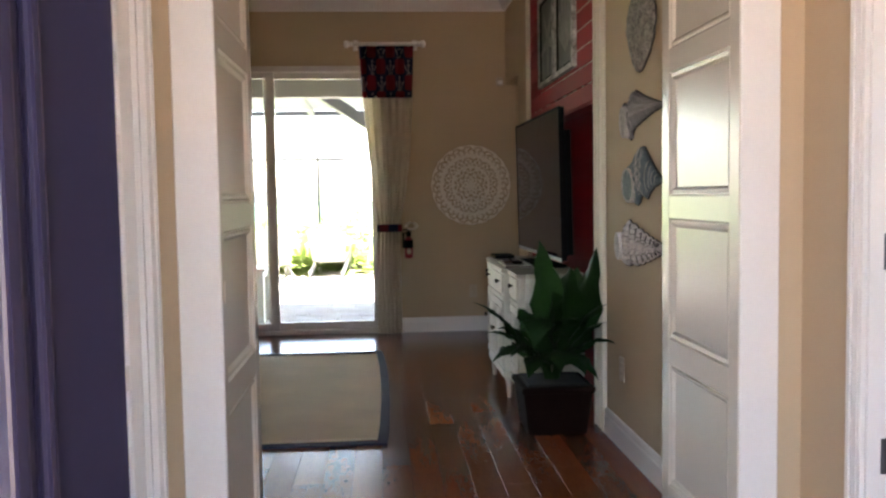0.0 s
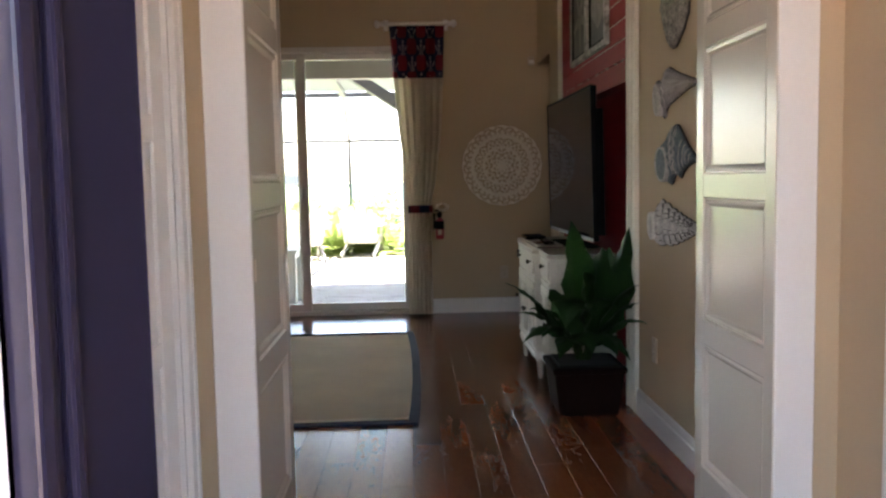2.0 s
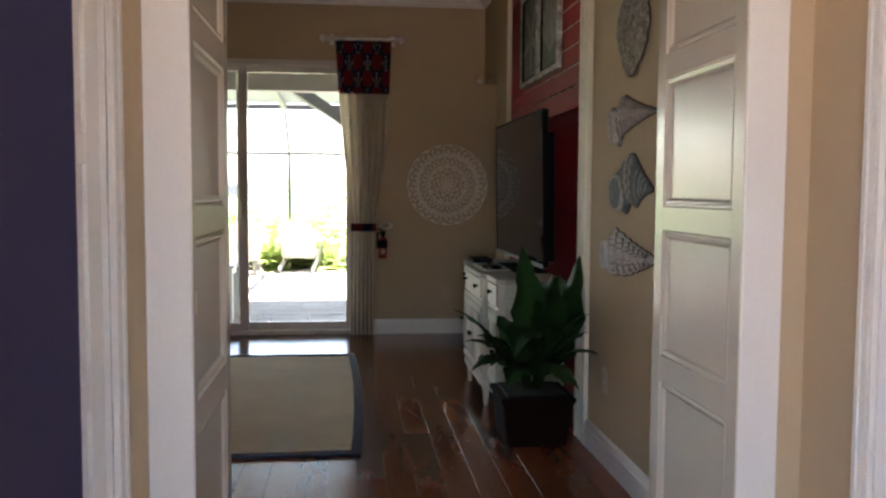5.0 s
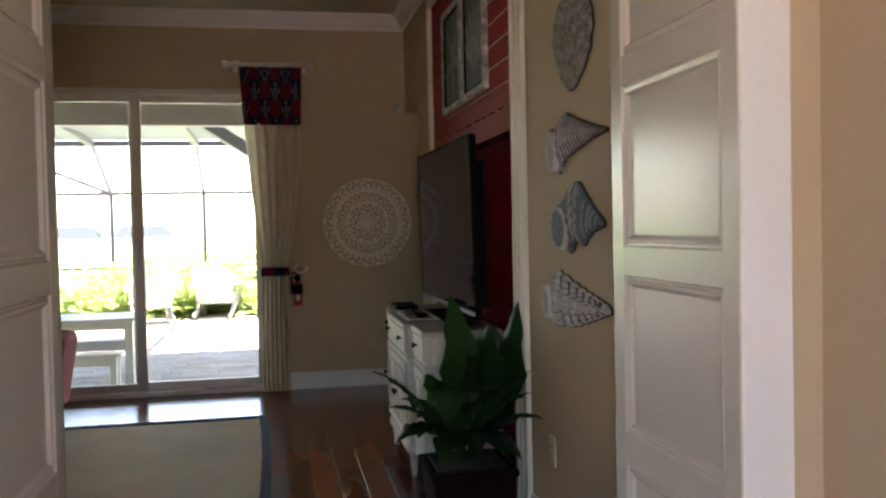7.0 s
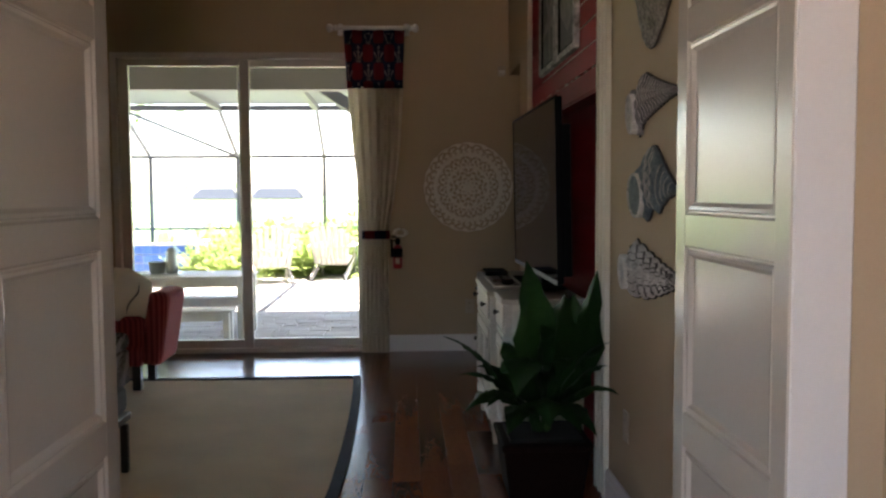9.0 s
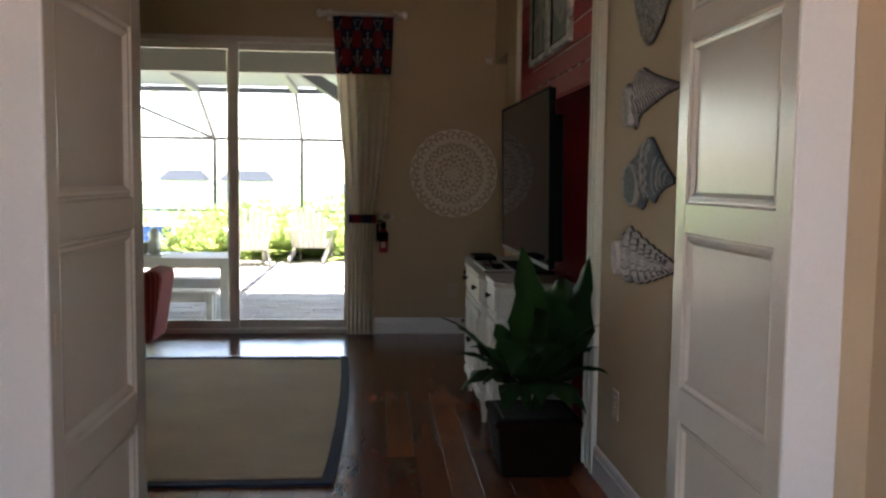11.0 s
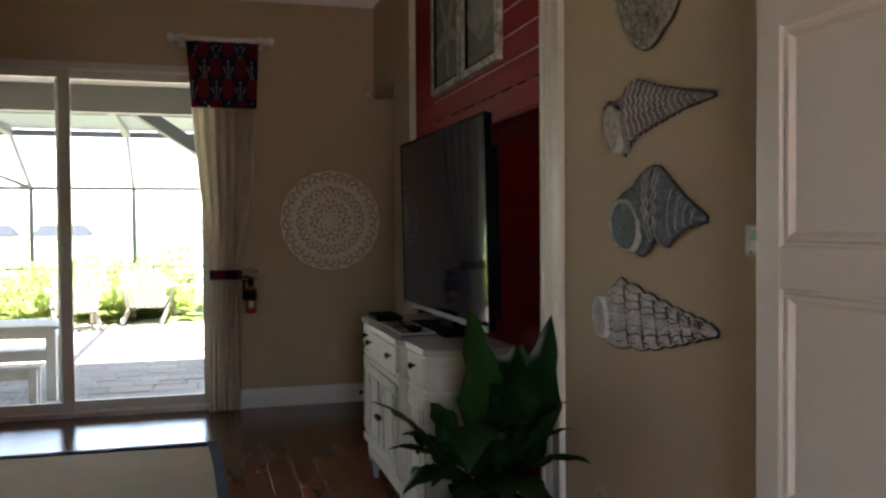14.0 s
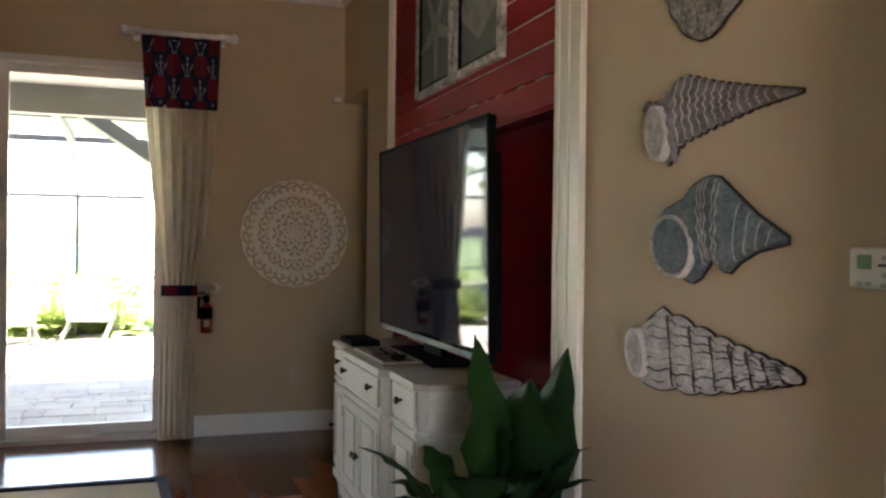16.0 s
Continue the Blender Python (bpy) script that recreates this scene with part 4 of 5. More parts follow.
# ---- pictures on the red planks ----
def ray(th, name, mt, cx, cy, ang, length, w0, w1, h):
    """One blunt ray of a print, w0 wide at its root and w1 near its rounded end, with a raised middle."""
    bm = bmesh.new()
    edge = []
    for u, f in ((0, 0.5), (0.3, 0.5), (0.62, 0.5), (0.86, 0.5), (0.96, 0.36), (1.0, 0.0), (0.96, -0.36), (0.86, -0.5), (0.62, -0.5), (0.3, -0.5), (0, -0.5)):
        p, q = u * length, f * (w0 + (w1 - w0) * u)
        edge.append(bm.verts.new((cx + p * math.cos(ang) - q * math.sin(ang), cy + p * math.sin(ang) + q * math.cos(ang), h - 0.0014)))
    mid = [bm.verts.new((cx + u * length * math.cos(ang), cy + u * length * math.sin(ang), h + 0.001)) for u in (0.05, 0.9)]
    for i in range(5):
        bm.faces.new((edge[i], edge[i + 1], mid[0 if i < 2 else 1]))
        bm.faces.new((edge[10 - i - 1], edge[10 - i], mid[0 if i < 2 else 1]))
    bm.faces.new((edge[2], mid[1], mid[0]))
    bm.faces.new((edge[8], mid[0], mid[1]))
    bm.transform(mt)
    part(name, bm, M_MOTIF, th, "pale grey printed shape")


def picture(y0, y1, star):
    th = thing("framed_picture", "starfish print in a chipped whitewashed frame" if star else "shell print in a chipped whitewashed frame", "picture", "pair of pictures")
    z0, z1, w = 1.934, 2.531, 0.034
    x1 = XR - 0.0045
    for q in ((y0, y0 + w, z0, z1), (y1 - w, y1, z0, z1), (y0 + w, y1 - w, z0, z0 + w), (y0 + w, y1 - w, z1 - w, z1)):
        part("frame_rail", boxes((x1 - 0.028, x1, *q), bevel=0.003), M_FRAMEW, th, "chipped white wood")
    part("inner_frame", boxes((x1 - 0.02, x1 - 0.008, y0 + w, y0 + w + 0.012, z0 + w, z1 - w), (x1 - 0.02, x1 - 0.008, y1 - w - 0.012, y1 - w, z0 + w, z1 - w), (x1 - 0.02, x1 - 0.008, y0 + w, y1 - w, z0 + w, z0 + w + 0.012), (x1 - 0.02, x1 - 0.008, y0 + w, y1 - w, z1 - w - 0.012, z1 - w)), M_BLACK, th)
    part("print", boxes((x1 - 0.008, x1 - 0.003, y0 + w, y1 - w, z0 + w, z1 - w)), M_PRINTGREY, th)
    cy, cz = (y0 + y1) / 2, (z0 + z1) / 2
    mt = Matrix(((0, 0, -1, x1 - 0.008), (1, 0, 0, cy), (0, 1, 0, cz), (0, 0, 0, 1)))
    if star:
        for k in range(5):
            ray(th, "ray", mt, 0, -0.01, -math.pi / 2 + k * 2 * math.pi / 5, 0.25 if k else 0.23, 0.075, 0.026, 0.0016 + 0.0003 * k)
    else:
        for k in range(7):
            ray(th, "rib", mt, 0, -0.17, radians(36 + k * 18), 0.30 + 0.05 * math.sin(k * math.pi / 6), 0.022, 0.075, 0.0016 + 0.0003 * k)
    return th


M_FRAMEW = mat("chipped_white", (0.10, 0.085, 0.075), 0.6, scale=14, fine=38, bump=0.3, color2=(0.70, 0.66, 0.60))
M_PRINTGREY = mat("print_grey", (0.05, 0.052, 0.048), 0.6, scale=5, color2=(0.13, 0.13, 0.115))
M_MOTIF = mat("print_pale", (0.15, 0.145, 0.13), 0.7, scale=12, color2=(0.30, 0.285, 0.25))
picture(6.208, 6.72, True)
picture(5.665, 6.170, False)

# ---- potted plant ----
plant = thing("potted_plant", "broad-leaved green plant in a square dark brown pot", "plant")
PX, PY = 1.24, 5.17


def frustum(b0, b1, z0, z1):
    bm = bmesh.new()
    lo = [bm.verts.new((PX + sx * b0, PY + sy * b0, z0)) for sx, sy in ((-1, -1), (1, -1), (1, 1), (-1, 1))]
    hi = [bm.verts.new((PX + sx * b1, PY + sy * b1, z1)) for sx, sy in ((-1, -1), (1, -1), (1, 1), (-1, 1))]
    for i in range(4):
        bm.faces.new((lo[i], lo[(i + 1) % 4], hi[(i + 1) % 4], hi[i]))
    bm.faces.new(lo[::-1])
    bm.faces.new(hi)
    bmesh.ops.bevel(bm, geom=bm.edges[:], offset=0.012, segments=3, affect="EDGES", profile=0.5)
    return bm


part("pot", frustum(0.148, 0.178, 0.0, 0.238), M_POT, plant, "dark brown square pot")
part("pot_rim", frustum(0.184, 0.188, 0.218, 0.252), M_POT, plant)
part("soil", boxes((PX - 0.15, PX + 0.15, PY - 0.15, PY + 0.15, 0.240, 0.262), bevel=0.004), M_SOIL, plant)


def leaf(tip, lift, width, twist=0.0, out=0.03, seedv=1):
    """An arched leaf from the pot to tip: lift raises the middle of the arch, width is the broadest part."""
    r = random.Random(seedv)
    t = Vector(tip)
    d = Vector((t.x - PX, t.y - PY, 0))
    d = d.normalized() if d.length > 0.01 else Vector((0, -1, 0))
    p0 = Vector((PX, PY, 0.265)) + d * out
    pc = (p0 + t) / 2 + Vector((0, 0, lift))
    n, m = 18, 6
    side0 = Vector((-d.y, d.x, 0))
    if twist:
        side0 = Matrix.Rotation(radians(twist), 3, "Z") @ side0
    bm = bmesh.new()
    rows = []
    ph = r.uniform(0, 6)
    for i in range(n + 1):
        s = i / n
        p = p0 * (1 - s) ** 2 + pc * 2 * s * (1 - s) + t * s * s
        tan = ((pc - p0) * (1 - s) + (t - pc) * s).normalized()
        side = (side0 - tan * side0.dot(tan)).normalized()
        up = side.cross(tan)
        k = max(0.0, (s - 0.18) / 0.82)
        w = width / 2 * (math.sin(math.pi * k ** 0.72) ** (0.75 if k < 0.45 else 0.95) if 0 < k < 1 else 0) + 0.005 * (1 - s)
        row = []
        for j in range(m + 1):
            v = -1 + 2 * j / m
            wave = 0.16 * w * math.sin(7 * s * math.pi + ph + (1.5 if v > 0 else 0)) * abs(v)
            fold = 0.33 * w * abs(v) + (0.07 * w if (i + j) % 2 else 0)
            row.append(bm.verts.new(p + side * (v * w) + up * (fold + wave)))
        rows.append(row)
    for i in range(n):
        for j in range(m):
            bm.faces.new((rows[i][j], rows[i + 1][j], rows[i + 1][j + 1], rows[i][j + 1]))
    return part("leaf", bm, M_LEAF, plant, smooth=True)


LEAVES = [((1.165, 5.10, 0.985), 0.03, 0.235, 80), ((1.450, 5.06, 0.945), -0.03, 0.23, 55), ((1.31, 5.03, 0.85), 0.14, 0.25, 85), ((1.37, 5.14, 0.84), 0.05, 0.26, 70), ((1.21, 5.01, 0.73), 0.14, 0.23, 70),
          ((1.10, 4.90, 0.465), 0.46, 0.22, 10), ((0.823, 5.10, 0.677), 0.17, 0.095, 0), ((0.874, 5.08, 0.515), 0.20, 0.090, 0), ((0.905, 5.00, 0.385), 0.27, 0.17, 0), ((0.99, 4.95, 0.42), 0.22, 0.13, 0),
          ((1.470, 4.935, 0.67), 0.20, 0.12, 0), ((1.470, 4.92, 0.58), 0.18, 0.10, 0), ((1.470, 4.78, 0.50), 0.20, 0.10, 0), ((1.42, 4.92, 0.30), 0.24, 0.12, 0), ((1.22, 4.84, 0.36), 0.26, 0.16, 0),
          ((1.06, 4.86, 0.33), 0.24, 0.15, 0), ((1.34, 4.84, 0.34), 0.25, 0.15, 0), ((1.10, 5.38, 0.60), 0.20, 0.14, 0), ((1.42, 5.36, 0.76), 0.12, 0.16, 30), ((0.98, 5.34, 0.50), 0.20, 0.13, 0), ((1.30, 4.95, 0.60), 0.22, 0.18, 20), ((1.15, 4.95, 0.58), 0.22, 0.17, 20)]
for k, (tip, lift, w, tw) in enumerate(LEAVES):
    leaf(tip, lift, w, tw, seedv=k)
for k in range(6):
    a = k * 1.05
    part("stem", lathe([(0.009, 0), (0.006, 0.16)], 8, Matrix.Translation((PX + 0.03 * math.cos(a), PY + 0.03 * math.sin(a), 0.262)) @ pose(0, 0, 0, 12 * math.sin(a), 12 * math.cos(a), 0)), M_LEAF, plant, smooth=True)


# ---- red armchair, pillow, stools ----
def stripe_mat(name, c1, c2, scale):
    m = mat(name, c1, 0.9, fine=240, bump=0.3)
    nt = m.node_tree
    tc, wv, mx = nt.nodes.new("ShaderNodeTexCoord"), nt.nodes.new("ShaderNodeTexWave"), nt.nodes.new("ShaderNodeMix")
    wv.bands_direction = "Y"
    wv.inputs["Scale"].default_value, wv.inputs["Distortion"].default_value = scale, 0.3
    mp = nt.nodes.new("ShaderNodeMapping")
    mp.inputs["Rotation"].default_value = (0, 0, radians(45))
    nt.links.new(tc.outputs["Object"], mp.inputs["Vector"])
    nt.links.new(mp.outputs["Vector"], wv.inputs["Vector"])
    mx.data_type = "RGBA"
    nt.links.new(wv.outputs["Fac"], mx.inputs["Factor"])
    mx.inputs["A"].default_value, mx.inputs["B"].default_value = (*c1, 1), (*c2, 1)
    nt.links.new(mx.outputs["Result"], nt.nodes["Principled BSDF"].inputs["Base Color"])
    return m


M_STRIPE = stripe_mat("red_ticking", (0.50, 0.10, 0.10), (0.22, 0.025, 0.035), 13)
chair = thing("armchair", "red striped upholstered armchair with dark wooden feet", "armchair", at=(-1.26, 7.29, 0))
part("seat", boxes((-0.42, 0.22, -0.16, 0.16, 0.30, 0.44), bevel=0.04, seg=4), M_STRIPE, chair)
part("base", boxes((-0.40, 0.26, -0.205, 0.205, 0.17, 0.31), bevel=0.02, seg=3), M_STRIPE, chair)
bk = boxes((-0.07, 0.07, -0.21, 0.21, 0.18, 0.655), bevel=0.045, seg=4)
bk.transform(Matrix.Translation((0.28, 0, 0)) @ pose(0, 0, 0, 0, 9, 0))
part("backrest", bk, M_STRIPE, chair)
for s in (-1, 1):
    a = boxes((-0.40, 0.28, -0.045, 0.045, 0.28, 0.49), bevel=0.04, seg=4)
    a.transform(Matrix.Translation((0, s * 0.175, 0)))
    part("armrest", a, M_STRIPE, chair)
for x in (-0.36, 0.22):
    for y in (-0.16, 0.16):
        part("foot", extrude_poly([(-0.025, -0.025), (0.025, -0.025), (0.025, 0.025), (-0.025, 0.025)], 0.155, Matrix.Translation((x, y, 0.0145)), 0.004), M_DARKWOOD, chair)
pil = thing("cushion", "cream cushion with a dark wavy stripe on the armchair", "cushion", at=(-1.13, 7.20, 0.60))
b = bmesh.new()
bmesh.ops.create_uvsphere(b, u_segments=28, v_segments=18, radius=1)
for v in b.verts:
    c = v.co.copy()
    f = 1 / max(0.35, (abs(c.x) ** 4 + abs(c.z) ** 4) ** 0.25)
    v.co = Vector((c.x * min(f, 1.9) * 0.17, c.y * 0.075, c.z * min(f, 1.9) * 0.17))
b.transform(pose(0, 0, 0, 0, 28, 62))
part("cover", b, M_LINEN, pil, smooth=True)
b = bmesh.new()
for k in range(18):
    t = -0.16 + 0.32 * k / 17
    bmesh.ops.create_icosphere(b, subdivisions=1, radius=0.0085, matrix=Matrix.Translation((0.02 * math.sin(9 * t * 3), -0.076 * (1 - (t / 0.19) ** 2) ** 0.5 - 0.001, t)))
b.transform(pose(0, 0, 0, 0, 28, 62))
part("stripe", b, M_BLACK, pil, "dark wavy stripe")


def check_mat():
    m = mat("houndstooth", (0.02, 0.02, 0.02), 0.9, fine=200, bump=0.3)
    nt = m.node_tree
    tc, ch = nt.nodes.new("ShaderNodeTexCoord"), nt.nodes.new("ShaderNodeTexChecker")
    mp = nt.nodes.new("ShaderNodeMapping")
    mp.inputs["Rotation"].default_value = (0.6, 0.6, 0.6)
    nt.links.new(tc.outputs["Object"], mp.inputs["Vector"])
    nt.links.new(mp.outputs["Vector"], ch.inputs["Vector"])
    ch.inputs["Scale"].default_value = 45
    ch.inputs["Color1"].default_value, ch.inputs["Color2"].default_value = (0.012, 0.012, 0.016, 1), (0.42, 0.42, 0.44, 1)
    nt.links.new(ch.outputs["Color"], nt.nodes["Principled BSDF"].inputs["Base Color"])
    return m


ott = thing("ottoman", "black and white houndstooth ottoman with dark feet", "ottoman", at=(-1.32, 6.80, 0))
part("cushion", boxes((-0.28, 0.28, -0.22, 0.22, 0.30, 0.41), bevel=0.045, seg=4), check_mat(), ott)
part("skirt", boxes((-0.27, 0.27, -0.21, 0.21, 0.09, 0.30), bevel=0.01, seg=2), bpy.data.materials["houndstooth"], ott)
for x in (-0.22, 0.22):
    for y in (-0.16, 0.16):
        part("foot", boxes((x - 0.02, x + 0.02, y - 0.02, y + 0.02, 0.0145, 0.09), bevel=0.004), M_DARKWOOD, ott)
bench = thing("bench", "dark wooden bench with studded legs and a grey seat pad", "bench", at=(-0.985, 5.42, 0))
part("seat_pad", boxes((-0.40, 0.385, -0.20, 0.16, 0.27, 0.39), bevel=0.03, seg=3), mat("grey_fabric", (0.16, 0.17, 0.18), 0.9, fine=200, bump=0.3), bench, "grey fabric pad")
part("apron", boxes((-0.40, 0.40, -0.19, 0.15, 0.235, 0.27), bevel=0.004), M_DARKWOOD, bench)
for x in (-0.38, 0.395):
    for y in (-0.10, 0.06):
        lg = part("leg", boxes((x - 0.016, x + 0.016, y - 0.016, y + 0.016, 0.0145, 0.235), bevel=0.004), M_DARKWOOD, bench)
        for k in range(6):
            part("stud", lathe([(0.005, 0), (0.004, 0.002), (0.001, 0.003)], 8, Matrix.Translation((x + 0.0163, y, 0.04 + k * 0.034)) @ to_x), M_SILVER, lg)

# ---- foyer: closet, front door, side room ----
closet = thing("closet_door", "white folding closet door with narrow panels, closed", "closet door")
xw = FL - 0.012
for k in range(3):
    y1 = 3.06 - k * 0.262
    y0 = y1 - 0.258
    lf = part("leaf", boxes((xw - 0.028, xw - 0.010, y0, y1, 0.015, 2.13)), M_TRIM, closet)
    part("stile", boxes((xw - 0.0098, xw, y0, y0 + 0.066, 0.015, 2.13), bevel=0.002), M_TRIM, lf)
    part("stile", boxes((xw - 0.0098, xw, y1 - 0.108, y1, 0.015, 2.13), bevel=0.002), M_TRIM, lf)
    for a, b in ((0.015, 0.16), (0.752, 0.815), (1.304, 1.372), (1.86, 2.13)):
        part("rail", boxes((xw - 0.0098, xw - 0.0003, y0 + 0.0663, y1 - 0.1083, a, b), bevel=0.002), M_TRIM, lf)
structure("trim_closet", boxes((FL + 0.001, FL + 0.017, 3.075, 3.140, 0, 2.2), (FL + 0.0175, FL + 0.023, 3.115, 3.137, 0, 2.2), bevel=0.002), M_TRIM, "white closet casing", "trim")
structure("trim_closet_jamb", boxes((-0.396, FL, 3.064, 3.089, 0, 2.149)), M_TRIM, "white closet jamb", "trim")
structure("trim_side_door", boxes((FR - 0.017, FR - 0.001, 2.846, 2.905, 0, 2.2), (FR - 0.024, FR - 0.0175, 2.884, 2.903, 0, 2.2), (FR - 0.021, FR - 0.0175, 2.856, 2.87, 0, 2.2), bevel=0.002), M_TRIM, "white moulded door casing", "trim")
structure("trim_side_jamb", boxes((FR, 1.689, 2.843, 2.8595, 0, 2.149)), M_TRIM, "white door jamb with hinges", "trim")
for k, z in enumerate((0.55, 1.06, 1.85)):
    h = thing("hinge", "grey metal door hinge on the jamb", "hinge", "door hinges")
    part("leaf_plate", boxes((1.60, 1.635, 2.8395, 2.8425, z - 0.045, z + 0.045), bevel=0.001), M_SILVER, h)
    part("barrel", lathe([(0.006, 0), (0.006, 0.09)], 10, Matrix.Translation((1.642, 2.838, z - 0.045))), M_SILVER, h)
shelf = thing("wall_shelf", "blue grey shelf unit in the side room", "shelf")
M_SHELF = mat("shelf_paint", (0.20, 0.24, 0.27), 0.5)
part("back", boxes((3.0, 3.02, 2.2, 2.99, 0.0, 2.2)), M_SHELF, shelf)
for z in (0.30, 0.62, 1.0, 1.18, 1.55, 2.0):
    part("board", boxes((2.72, 3.0, 2.2, 2.99, z - 0.02, z), bevel=0.002), M_SHELF, shelf)
for nm, y, z, r, hh, mt in (("vase", 2.62, 1.18, 0.06, 0.14, M_POT), ("vase", 2.8, 1.0, 0.05, 0.1, M_BRONZE), ("basket", 2.6, 0.62, 0.09, 0.15, M_POT), ("basket", 2.5, 1.55, 0.1, 0.28, M_BLACK), ("vase", 2.72, 0.30, 0.07, 0.18, M_PLATE)):
    v = thing(nm, "dark rounded %s standing on the shelf" % nm, nm, at=(2.85, y, z))
    part("body", lathe([(r * 0.6, 0.0005), (r, hh * 0.35), (r * 0.9, hh * 0.7), (r * 0.5, hh)], 18), mt, v, smooth=True)

M_BRASS = mat("aged_brass", (0.16, 0.105, 0.055), 0.22, metal=1.0, var=0.2)
front = tagged(new("front_door"), "purple painted front door with white divided glass, standing open", "door")
front.matrix_basis = pose(-0.215, 0.725, 0, 0, 0, 66.6)
DW, DH, T, ST = 0.90, 2.28, 0.022, 0.088
part("stile", boxes((0, ST, -T, T, 0.015, DH), bevel=0.003), M_PURPLE, front)
part("stile", boxes((DW - ST, DW, -T, T, 0.015, DH), bevel=0.003), M_PURPLE, front)
for a, b in ((0.015, 0.26), (DH - 0.14, DH)):
    part("rail", boxes((ST + 0.0005, DW - ST - 0.0005, -T + 0.0005, T - 0.0005, a, b), bevel=0.002), M_PURPLE, front)
for s in (-1, 1):
    for w0, w1, d in ((0.0, 0.013, 0.012), (0.014, 0.028, 0.006), (0.029, 0.046, 0.016)):
        ya, yb = sorted((s * (T - 0.012), s * (T + d)))
        part("moulding", boxes((DW - ST - w1, DW - ST - w0, ya, yb, 0.26, DH - 0.14), bevel=0.004, seg=2), M_PURPLE, front)
        part("moulding", boxes((ST + w0, ST + w1, ya, yb, 0.26, DH - 0.14), bevel=0.004, seg=2), M_PURPLE, front)
gl = part("pane", boxes((ST, DW - ST, -0.004, 0.004, 0.26, DH - 0.14)), M_GLASS, front, "clear glass")
gl.visible_shadow = False
xm = DW / 2
for x0, x1 in ((ST + 0.047, ST + 0.067), (DW - ST - 0.067, DW - ST - 0.047), (xm - 0.011, xm + 0.011)):
    part("muntin", boxes((x0, x1, -0.013, 0.013, 0.26, DH - 0.14), bevel=0.004), M_TRIM, front, "white glazing bar")
for z in (0.262, 0.62, 1.03, 1.44, 1.85):
    part("muntin", boxes((ST + 0.068, xm - 0.0115, -0.012, 0.012, z, z + 0.022), bevel=0.004), M_TRIM, front, "white glazing bar")
    part("muntin", boxes((xm + 0.0115, DW - ST - 0.068, -0.012, 0.012, z, z + 0.022), bevel=0.004), M_TRIM, front, "white glazing bar")
for s in (-1, 1):
    turn = Matrix.Translation((DW - 0.052, s * T, 0.928)) @ Matrix.Rotation(radians(-90 * s), 4, "X")
    part("rose", lathe([(0.03, 0), (0.03, 0.008), (0.024, 0.012)], 24, turn), M_BRASS, front, "aged brass rose", smooth=True)
    part("knob", lathe([(0.012, 0.0122), (0.012, 0.028), (0.024, 0.036), (0.029, 0.05), (0.027, 0.066), (0.018, 0.072), (0.001, 0.072)], 24, turn), M_BRASS, front, "aged brass knob", smooth=True)

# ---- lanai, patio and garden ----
# Ceiling and beam colours are darkened to stand in for the patio's shade.
structure("lanai_roof", boxes((-9, 6, 8.62, 12.7, 2.86, 3.0)), mat("lanai_ceiling_shade", (0.20, 0.19, 0.178), 0.85, var=0.05, fine=120, bump=0.25), "ceiling of the covered patio, its shade put into a dark colour", "roof")
structure("lanai_beam", boxes((-9, 6, 12.52, 12.7, 2.56, 2.859), bevel=0.004), mat("beam_shade", (0.12, 0.115, 0.11), 0.7), "beam at the patio edge, its shade put into a dark colour", "beam")
M_HOUSEOUT = mat("stucco", (0.55, 0.50, 0.42), 0.9, fine=120, bump=0.4)
structure("wall_outside", boxes((-12, -5.2, 8.4, 8.62, -0.08, 3.4), (4.2, 9, 8.4, 8.62, -0.08, 3.4), (-12, -5.2, 0.4, 0.57, -0.08, 3.4)), M_HOUSEOUT, "stucco outside wall of the house", "wall")
patio = structure("pavement", boxes((-9, 6, 8.62, 21.0, -0.26, -0.158)), mat("paver_sand", (0.26, 0.23, 0.2), 0.95), "stone paver patio, partly sunlit", "pavement")
rng = random.Random(3)
rest = bmesh.new()
count = 0
y = 8.66
while y < 20.8:
    hgt = rng.choice((0.15, 0.23, 0.30))
    x = -6.0 - rng.uniform(0, 0.3)
    while x < 4.0:
        w = rng.choice((0.15, 0.23, 0.30, 0.38))
        q = (x + 0.005, x + w - 0.005, y + 0.005, y + hgt - 0.005, -0.18, -0.150 + rng.uniform(-0.003, 0.003))
        if not (x < -2.8 and y > 16.3):
            if -2.0 < x < 0.9 and y < 13.2 and count < 300:
                part("paver", boxes(q, bevel=0.006), M_PAVER, patio)
                count += 1
            else:
                box(rest, *q)
        x += w
    y += hgt
tagged(part("far_pavers", rest, M_PAVER, patio), kind="stuff")
GZ = -0.15

M_WPAINT = mat("white_outdoor_paint", (0.50, 0.51, 0.50), 0.5, var=0.05)


